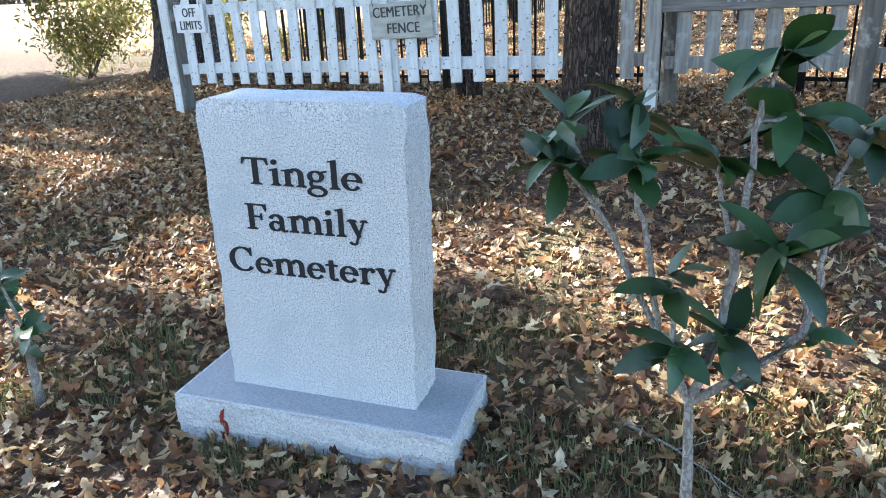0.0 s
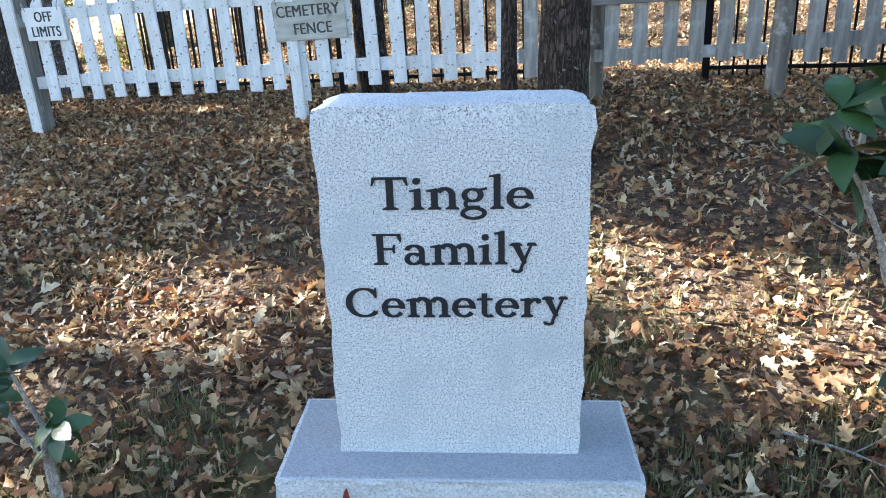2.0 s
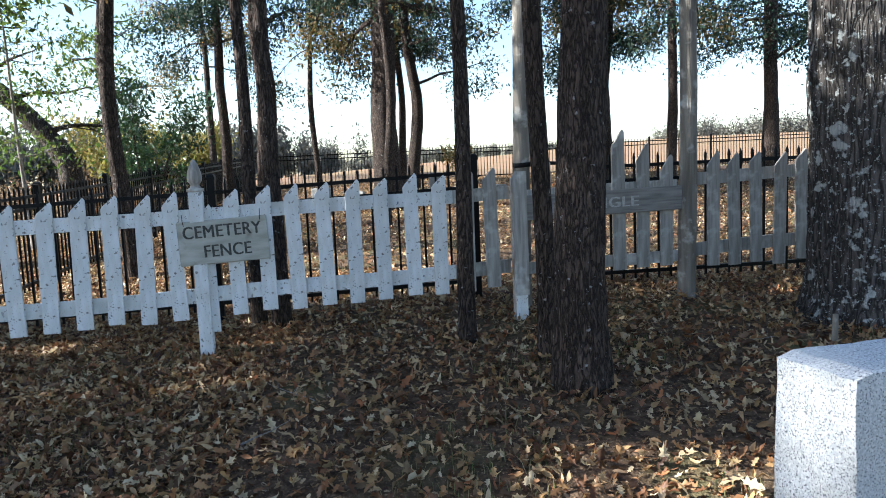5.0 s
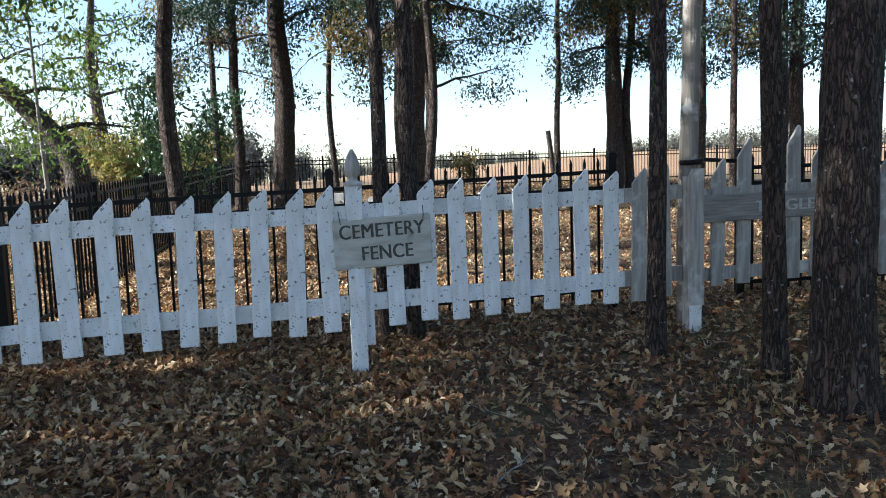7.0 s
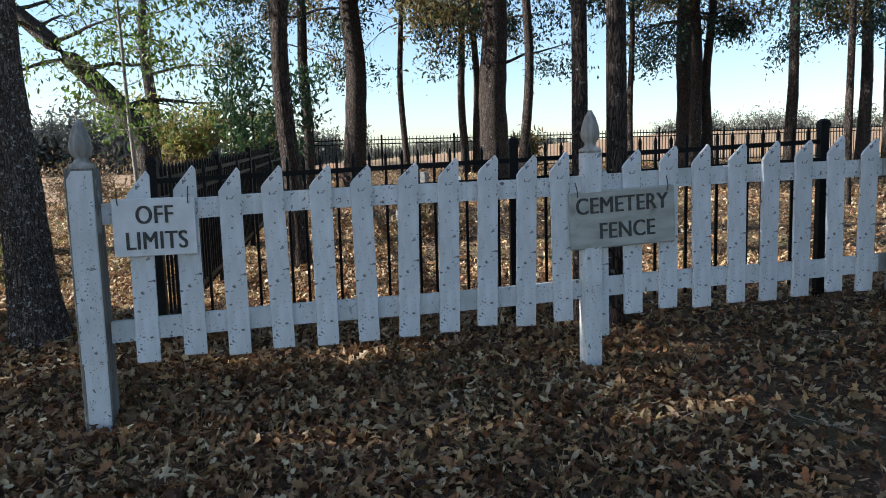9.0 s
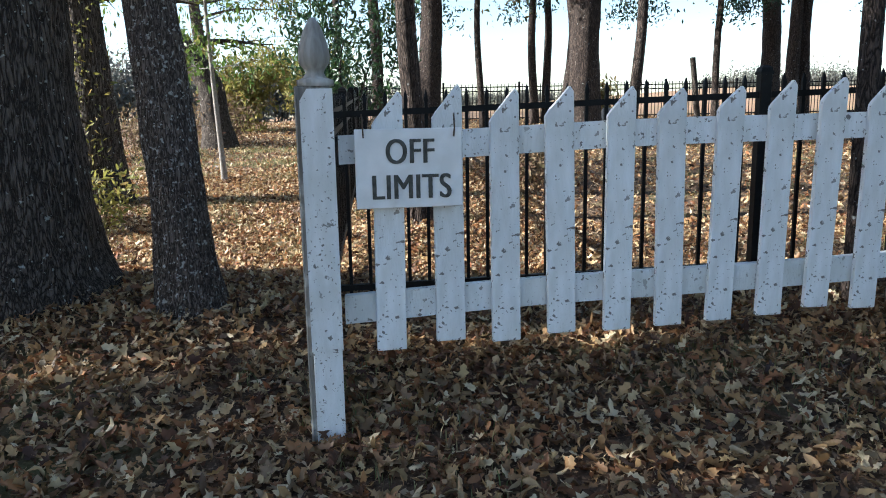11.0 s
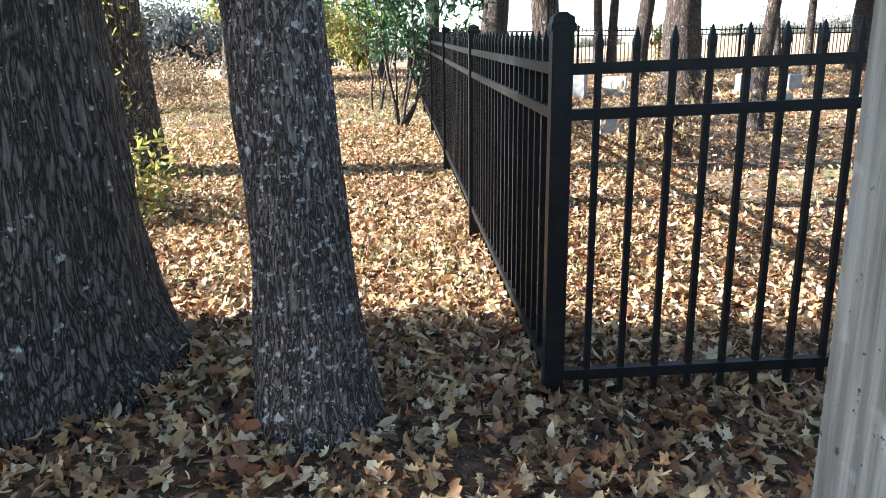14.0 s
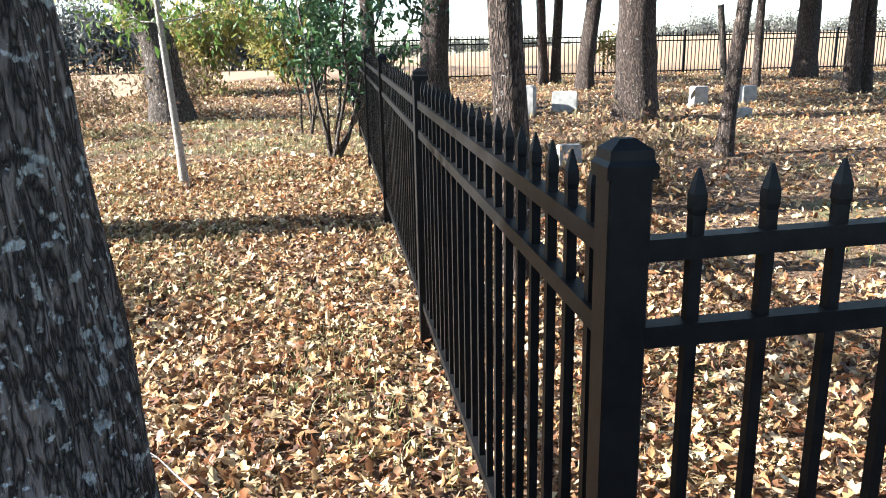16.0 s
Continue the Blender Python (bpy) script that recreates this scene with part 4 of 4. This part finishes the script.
tree("leaning_tree", -10.3, 19.2, 0.32, 6.5, BARK_OAK, GREEN_LEAF, "bent mossy tree with light green leaves leaning over the field", 70, (-0.08, 0), 1.9, 2.6, 16, 1800, 0.045, 1.4, curve=bent)
tree("field_tree", -14.2, 33.0, 0.34, 10, BARK_OAK, GREEN_LEAF, "dark leafy tree at the edge of the ploughed field", 71, (0, 0), 4.0, 3.5, 14, 1500, 0.12, 1.3)


def shrub(name, x, y, h, width, stems, leaf, bark, label, seed, leaves, size, low=0.3, r=0.018, category="shrub", spray=0.12):
    """Several stems from one root that branch into a loose leafy bush."""
    rng = np.random.default_rng(seed)
    ob = tagged(empty(name, (x, y, gz(x, y))), label, category)
    tips = []
    for k in range(stems):
        pieces = []
        a = k * 2.4 + rng.uniform(-0.4, 0.4)
        d = Vector((math.cos(a) * width / h * 0.55, math.sin(a) * width / h * 0.55, 1))
        lp, lr = limb(rng, (rng.normal(0, 0.04), rng.normal(0, 0.04), -0.03), d, h * rng.uniform(0.75, 1.05), r * rng.uniform(0.6, 1.1), 0.22, -0.02, 9)
        pieces.append(tube(lp, lr, 6))
        for j in range(2, len(lp)):
            if lp[j].z < low * h:
                continue
            for s in range(3):
                dd = Vector((rng.normal(), rng.normal(), rng.normal() * 0.5 + 0.3))
                tp, tr = limb(rng, lp[j], dd, width * rng.uniform(0.15, 0.4), max(0.003, lr[j] * 0.5), 0.3, 0.02, 4)
                pieces.append(tube(tp, tr, 3))
                tips += tp[1:]
        v, f = merge(pieces)
        raw("stem", v, f, bark, ob)
    if leaves and tips:
        base = np.array([tuple(q) for q in tips])
        p = base[rng.integers(0, len(base), leaves)] + rng.normal(0, spray, (leaves, 3)) * 0.8
        p[:, 2] = np.maximum(p[:, 2], 0.05)
        scatter("foliage", p, rng.uniform(0.6, 1.3, leaves) * size, 1.0, leaf, rng, OUT_OVAL, 0.25, ob)
    return ob


shrub("holly_bush", -7.42, 14.9, 3.1, 1.35, 6, HOLLY_LEAF, BARK_OAK, "multi-stemmed evergreen bush with glossy leaves beside the iron fence", 80, 2900, 0.056, 0.3, 0.026)
shrub("evergreen_sapling", -7.85, 17.2, 2.8, 0.75, 4, HOLLY_LEAF, BARK_OAK, "dark evergreen sapling standing above the iron fence", 81, 700, 0.065, 0.5, 0.02)
tree("pale_sapling", -8.95, 13.8, 0.042, 5.0, BARK_PALE, GREEN_LEAF, "slender pale-barked sapling with bright green leaves", 82, (-0.035, 0.0), 1.2, 1.5, 14, 2400, 0.055, 1.3)
shrub("yellow_bush", -10.8, 24.0, 2.6, 2.6, 7, YELLOW_LEAF, BARK_OAK, "yellow-green autumn bush at the field edge", 83, 4500, 0.085, 0.1)
shrub("yellow_bush", -9.0, 26.5, 2.4, 2.2, 7, YELLOW_LEAF, BARK_OAK, "yellowing tall bush behind the path", 84, 3500, 0.085, 0.1)
shrub("dry_weed_bush", -11.6, 17.5, 0.9, 2.2, 9, DRY_WEED, BARK_OAK, "dry leafless reddish weeds beside the field", 85, 900, 0.05, 0.3, 0.008)
shrub("dry_weed_bush", -12.6, 21.0, 0.9, 2.2, 9, DRY_WEED, BARK_OAK, "tangle of dry brown weeds at the field edge", 86, 1400, 0.05, 0.2, 0.008)
shrub("dry_weed_bush", -10.6, 20.0, 1.2, 2.4, 9, DRY_WEED, BARK_OAK, "low dry brown brush along the leafy path", 87, 1600, 0.05, 0.1, 0.008)
shrub("roadside_shrub", -11.8, 7.7, 2.0, 2.2, 10, YELLOW_LEAF, BARK_OAK, "yellow-green leafy shrub in bright sun behind the oak", 88, 4200, 0.05, 0.05, 0.01)
shrub("roadside_shrub", -11.3, 10.4, 1.5, 1.2, 7, YELLOW_LEAF, BARK_OAK, "bright yellow-green bush at the sunny field edge", 92, 1800, 0.05, 0.05, 0.008)
shrub("roadside_shrub", -9.3, 10.0, 0.7, 0.6, 6, YELLOW_LEAF, BARK_OAK, "low yellow-green vine tangle at the foot of an oak", 89, 500, 0.04, 0.02, 0.006)
shrub("cemetery_shrub", -4.6, 12.6, 0.8, 1.2, 7, DRY_WEED, BARK_OAK, "low brown shrub among the graves", 90, 900, 0.05, 0.1, 0.008)
shrub("cemetery_shrub", -0.2, 26.0, 1.3, 1.0, 5, OAK_LEAF, BARK_OAK, "small brown-leaved sapling by the far iron fence", 91, 400, 0.09, 0.3, 0.01)

# unseen trees added sunward of the walk and behind it, to shade the ground
for x, y, r, h, s in ((-15.5, 0.6, 0.3, 12, 101), (-19.0, 3.9, 0.3, 12, 102), (-20.0, 5.6, 0.3, 12, 105), (-21.5, 2.0, 0.3, 13, 103), (-21, -1.5, 0.3, 13, 104), (-9.5, -6.0, 0.25, 11, 106), (-3.0, -7.5, 0.3, 12, 107), (3.5, -6.5, 0.3, 12, 108), (-6.0, -12.0, 0.3, 13, 109), (9.0, -2.0, 0.3, 12, 110), (0.5, -13.0, 0.3, 13, 111)):
    tree("oak_tree", x, y, r, h, BARK_OAK, OAK_LEAF, "tall oak with a broad thinning crown, added out of view for shade", s, (0, 0), 3.4, 1.5 if y > 3 else 4.2, 18, 10000 if x < -14 else 5000, 0.13, 1.4, spray=0.24, clusters=27 if x < -14 else 20)
tree("oak_tree", -12.9, 4.6, 0.2, 9.5, BARK_OAK, OAK_LEAF, "young oak with a dense leafy crown, added out of view for shade", 116, (0, 0), 5.0, 1.6, 16, 8000, 0.12, 1.4, spray=0.22, clusters=26)
tree("shade_cedar", -17.5, 6.9, 0.22, 7.6, BARK_PINE, PINE_LEAF, "dense dark cedar, added out of view to shade the path", 115, (0, 0), 1.8, 0.75, 34, 15000, 0.09, 1.3, spray=0.2, drop=0.02)

# ---------------------------------------------------------------- graves
def headstone(x, y, w, d, h, tilt, label, slant=0.0, yaw=5):
    bm = bmesh.new()
    prism(bm, [(-w / 2, -0.1), (w / 2, -0.1), (w / 2, h * 0.93), (w * 0.4, h), (-w * 0.4, h), (-w / 2, h * 0.93)], -d / 2, d / 2)
    if slant:
        for v in bm.verts:
            if v.co.z > h * 0.5 and v.co.y < 0:
                v.co.y += slant
    bmesh.ops.bevel(bm, geom=bm.edges[:], offset=0.012, segments=1, affect="EDGES")
    ob = tagged(part("headstone", bm, HEADSTONE), label, "headstone", "headstones")
    ob.matrix_world = pose(x, y, gz(x, y), tilt, 0, yaw)
    return ob


headstone(-4.25, 18.8, 0.48, 0.26, 0.5, 0, "square pale marble headstone among leaves", 0.0, -25)
headstone(-3.45, 18.9, 0.45, 0.2, 0.38, -12, "shaded grey slanted headstone behind leaves", 0.05, -20)
headstone(-0.72, 19.4, 0.3, 0.2, 0.36, 0, "small pale upright headstone with a flat top")
headstone(0.35, 19.6, 0.3, 0.2, 0.33, 0, "small pale headstone in sunlight")
headstone(-1.3, 20.6, 0.32, 0.15, 0.65, -4, "narrow grey headstone behind the pine")
headstone(-0.75, 17.6, 0.22, 0.12, 0.16, 0, "low white footstone half hidden in leaves")
headstone(-4.75, 14.0, 0.28, 0.14, 0.26, -6, "small white headstone close to the iron fence")
v, f = tube([(0, 0, -0.2), (-0.12, 0, 0.9), (-0.25, 0, 1.9)], [0.10, 0.09, 0.085], 10, 0.06, 2.0, 9)
dead = raw("leaning_post", v, f, BARK_OAK, None, True)
dead.matrix_world = pose(2.9, 25.6, gz(2.9, 25.6))
tagged(dead, "dark broken post leaning before the far fence", "post")

# ---------------------------------------------------------------- distance: tree line round the field
def woodland(x0, y0, x1, y1, n, h0, h1, seed, label):
    """A far row of trees: stems and many clumps with an uneven top."""
    rng = np.random.default_rng(seed)
    pts, sizes, pieces = [], [], []
    for k in range(n):
        s = rng.uniform()
        x, y = x0 + (x1 - x0) * s + rng.normal(0, 5), y0 + (y1 - y0) * s + rng.normal(0, 5)
        h = rng.uniform(h0, h1) * (0.8 + 0.3 * noise.noise(Vector((s * 14, seed, 0))))
        z = gz(x, y)
        pieces.append(tube([(x, y, z - 0.5), (x + rng.normal(0, 0.3), y, z + h * 0.8)], [0.16, 0.06], 4))
        m = 240
        q = rng.normal(0, 1, (m, 3)) * np.array([h * 0.13, h * 0.13, h * 0.24]) + np.array([x, y, z + h * 0.58])
        pts.append(q)
        sizes.append(rng.uniform(0.35, 0.9, m) * h * 0.085)
    v, f = merge(pieces)
    pts = np.concatenate(pts)
    ob = scatter("far_woods", pts, np.concatenate(sizes), 1.0, HAZED_FAR_WOOD, rng, OUT_OVAL, 0.3)
    raw("stems", v, f, BARK_OAK, ob)
    return tagged(ob, label, "woods", kind="stuff")


woodland(-190, 60, -20, 215, 400, 11, 16, 201, "far woodland edge in haze-pale greys beyond the ploughed field")
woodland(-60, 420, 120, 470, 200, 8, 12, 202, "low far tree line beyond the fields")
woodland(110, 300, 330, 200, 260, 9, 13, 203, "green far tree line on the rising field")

# ---------------------------------------------------------------- magnolia saplings


def magnolia_leaf_mesh(length, width, fold, droop):
    verts, faces = [], []
    n = 7
    for k in range(n + 1):
        s = k / n
        w = width * math.sin(math.pi * min(1, s * 0.96 + 0.03)) ** 0.8 * (1 - 0.15 * s)
        y = length * s
        z = -droop * s * s * length
        verts += [(-w, y, z + fold * w), (0, y, z), (w, y, z + fold * w)]
    for k in range(n):
        a = k * 3
        faces += [(a, a + 1, a + 4, a + 3), (a + 1, a + 2, a + 5, a + 4)]
    bm = bmesh.new()
    vs = [bm.verts.new(v) for v in verts]
    for f in faces:
        bm.faces.new([vs[i] for i in f])
    for f in bm.faces:
        f.smooth = True
    return mesh_of(bm, MAGNOLIA, "leaf")


MAG_LEAVES = [magnolia_leaf_mesh(0.15, 0.034, 0.15, 0.25), magnolia_leaf_mesh(0.13, 0.031, 0.25, 0.45), magnolia_leaf_mesh(0.165, 0.038, 0.1, 0.1)]


def magnolia(x, y, trunk_pts, branches, whorls, label, seed):
    rng = random.Random(seed)
    ob = tagged(empty("magnolia_sapling", (x, y, gz(x, y))), label, "sapling")
    o = Vector((x, y, gz(x, y)))
    rad = np.linspace(0.019, 0.012, len(trunk_pts))
    v, f = tube([Vector(p) - o for p in trunk_pts], rad, 10, 0.08, 2, seed)
    raw("trunk", v, f, BARK_PALE, ob, True)
    for pts, r0 in branches:
        q = [Vector(p) - o for p in pts]
        fine, rr = [], []
        for a, b in zip(q, q[1:]):
            for k in range(4):
                s = k / 4
                fine.append(a.lerp(b, s) + Vector((rng.gauss(0, 0.004), rng.gauss(0, 0.004), 0)))
        fine.append(q[-1])
        rr = np.linspace(r0, 0.005, len(fine))
        v, f = tube(fine, rr, 8)
        raw("branch", v, f, BARK_PALE, ob, True)
    for (wx, wy, wz), count, spread_deg, scale in whorls:
        for k in range(count):
            a = 360 / count * k + rng.uniform(-18, 18)
            up = rng.uniform(-spread_deg, 55)
            m = pose(wx - o.x, wy - o.y, wz - o.z + rng.uniform(-0.03, 0.02), 0, 0, a) @ pose(0, 0, 0, up, rng.uniform(-45, 45), 0) @ Matrix.Diagonal((scale, scale * rng.uniform(0.75, 1.1), scale, 1))
            share("leaf", rng.choice(MAG_LEAVES), ob, m)
    return ob


magnolia(-0.355, 1.76, [(-0.355, 1.76, 0.0), (-0.355, 1.754, 0.214), (-0.363, 1.74, 0.42)],
         [([(-0.363, 1.74, 0.42), (-0.447, 1.72, 0.599), (-0.588, 1.64, 0.963), (-0.664, 1.58, 1.075)], 0.011),
          ([(-0.588, 1.64, 0.963), (-0.671, 1.64, 1.154)], 0.006),
          ([(-0.447, 1.72, 0.599), (-0.47, 1.68, 0.843), (-0.499, 1.65, 1.005), (-0.497, 1.62, 1.097)], 0.01),
          ([(-0.495, 1.65, 0.978), (-0.527, 1.72, 1.191)], 0.007),
          ([(-0.363, 1.74, 0.42), (-0.298, 1.8, 0.7), (-0.293, 1.86, 0.986), (-0.284, 1.88, 1.163), (-0.251, 1.9, 1.294)], 0.013),
          ([(-0.295, 1.82, 0.777), (-0.357, 1.88, 0.96), (-0.378, 1.9, 1.041)], 0.008),
          ([(-0.287, 1.88, 1.136), (-0.226, 1.97, 1.143)], 0.006),
          ([(-0.363, 1.74, 0.42), (-0.174, 1.8, 0.581), (-0.122, 1.84, 0.649), (-0.107, 1.88, 0.802), (-0.113, 1.9, 0.983), (-0.052, 1.97, 1.117)], 0.013),
          ([(-0.148, 1.82, 0.614), (-0.113, 1.85, 0.616)], 0.006),
          ([(-0.12, 1.84, 0.681), (-0.177, 1.72, 0.89)], 0.006),
          ([(-0.363, 1.74, 0.42), (-0.387, 1.7, 0.525), (-0.391, 1.66, 0.601)], 0.007),
          ([(-0.393, 1.69, 0.561), (-0.419, 1.7, 0.77)], 0.007),
          ([(-0.341, 1.75, 0.511), (-0.291, 1.76, 0.632)], 0.006)],
         [((-0.671, 1.64, 1.154), 8, 35, 0.95),
          ((-0.664, 1.58, 1.075), 11, 45, 1.0),
          ((-0.527, 1.72, 1.191), 10, 35, 1.0),
          ((-0.497, 1.62, 1.097), 11, 40, 1.05),
          ((-0.378, 1.9, 1.041), 9, 40, 1.1),
          ((-0.251, 1.9, 1.294), 12, 40, 1.15),
          ((-0.226, 1.97, 1.143), 9, 40, 1.1),
          ((-0.419, 1.7, 0.77), 11, 40, 1.0),
          ((-0.177, 1.72, 0.89), 11, 55, 1.25),
          ((-0.391, 1.66, 0.601), 10, 60, 1.0),
          ((-0.291, 1.76, 0.632), 10, 45, 1.0),
          ((-0.052, 1.97, 1.117), 11, 40, 1.15),
          ((-0.113, 1.9, 0.983), 8, 55, 1.1),
          ((-0.113, 1.85, 0.616), 5, 25, 0.85),
          ((-0.237, 1.76, 0.485), 4, 40, 0.8)],
         "young magnolia sapling with large glossy dark green leaves", 7)
magnolia(-2.66, 1.25, [(-2.66, 1.25, 0.0), (-2.65, 1.25, 0.2), (-2.64, 1.25, 0.35)],
         [([(-2.64, 1.25, 0.33), (-2.66, 1.22, 0.55)], 0.008), ([(-2.65, 1.25, 0.2), (-2.55, 1.22, 0.38)], 0.007), ([(-2.65, 1.25, 0.22), (-2.8, 1.25, 0.42)], 0.007)],
         [((-2.66, 1.22, 0.55), 7, 30, 0.75), ((-2.55, 1.22, 0.40), 7, 40, 0.75), ((-2.8, 1.25, 0.44), 7, 30, 0.8), ((-2.62, 1.24, 0.30), 6, 50, 0.75)],
         "small magnolia shoot with glossy leaves among fallen leaves", 8)


# ---------------------------------------------------------------- small things on the ground
def twig(x, y, yaw, length, r, seed):
    rng = np.random.default_rng(seed)
    lp, lr = limb(rng, (0, 0, 0.02), (1, 0, 0.03), length, r, 0.18, 0.0, 8)
    pieces = [tube(lp, lr, 6)]
    for j in (3, 5):
        tp, tr = limb(rng, lp[j], (0.7, rng.choice([-0.7, 0.7]), 0.15), length * 0.3, r * 0.5, 0.2, 0.0, 4)
        pieces.append(tube(tp, tr, 4))
    v, f = merge(pieces)
    ob = raw("fallen_twig", v, f, BARK_PALE, None, True)
    ob.matrix_world = pose(x, y, gz(x, y) + 0.02, 0, 0, yaw)
    return tagged(ob, "dry forked twig lying on fallen leaves", "twig", "fallen twigs")


rt = random.Random(9)
twig(-0.62, 2.05, -12, 0.5, 0.006, 300)
for k in range(16):
    twig(rt.uniform(-8.6, 0.6), rt.uniform(2.2, 5.0), rt.uniform(0, 360), rt.uniform(0.25, 0.6), rt.uniform(0.003, 0.006), 301 + k)
for k in range(6):
    twig(rt.uniform(-9.5, -7.0), rt.uniform(7.5, 12.0), rt.uniform(0, 360), rt.uniform(0.3, 0.6), 0.005, 330 + k)

v, f = tube([(0, 0, -0.06), (0.012, 0, 0.12), (0.02, 0.01, 0.26)], [0.022, 0.02, 0.017], 8, 0.06, 2.0, 4)
stake = raw("wooden_stake", v, f, POLE_WOOD, None, True)
stake.matrix_world = pose(0.02, 4.55, gz(0.02, 4.55))
tagged(stake, "short weathered stake stuck in the leaves near the oak", "stake")
RED_LEAF = material("red_leaf", (0.30, 0.035, 0.02), (0.18, 0.03, 0.02), scale=20, rough=0.55, trans=0.25)
rr_ = np.random.default_rng(60)
sprig = scatter("red_sprig", np.array([(-1.80, 1.40, gz(-1.80, 1.40) + z) for z in (0.05, 0.09, 0.12)]), np.array([0.03, 0.035, 0.03]), 0.9, RED_LEAF, rr_, OUT_OVAL, 0.3)
v, f = tube([(-1.80, 1.40, gz(-1.80, 1.40) - 0.01), (-1.80, 1.40, gz(-1.80, 1.40) + 0.12)], [0.003, 0.002], 5)
raw("stem", v, f, BARK_PALE, sprig)
tagged(sprig, "small red-leaved sprig before the granite base", "plant")
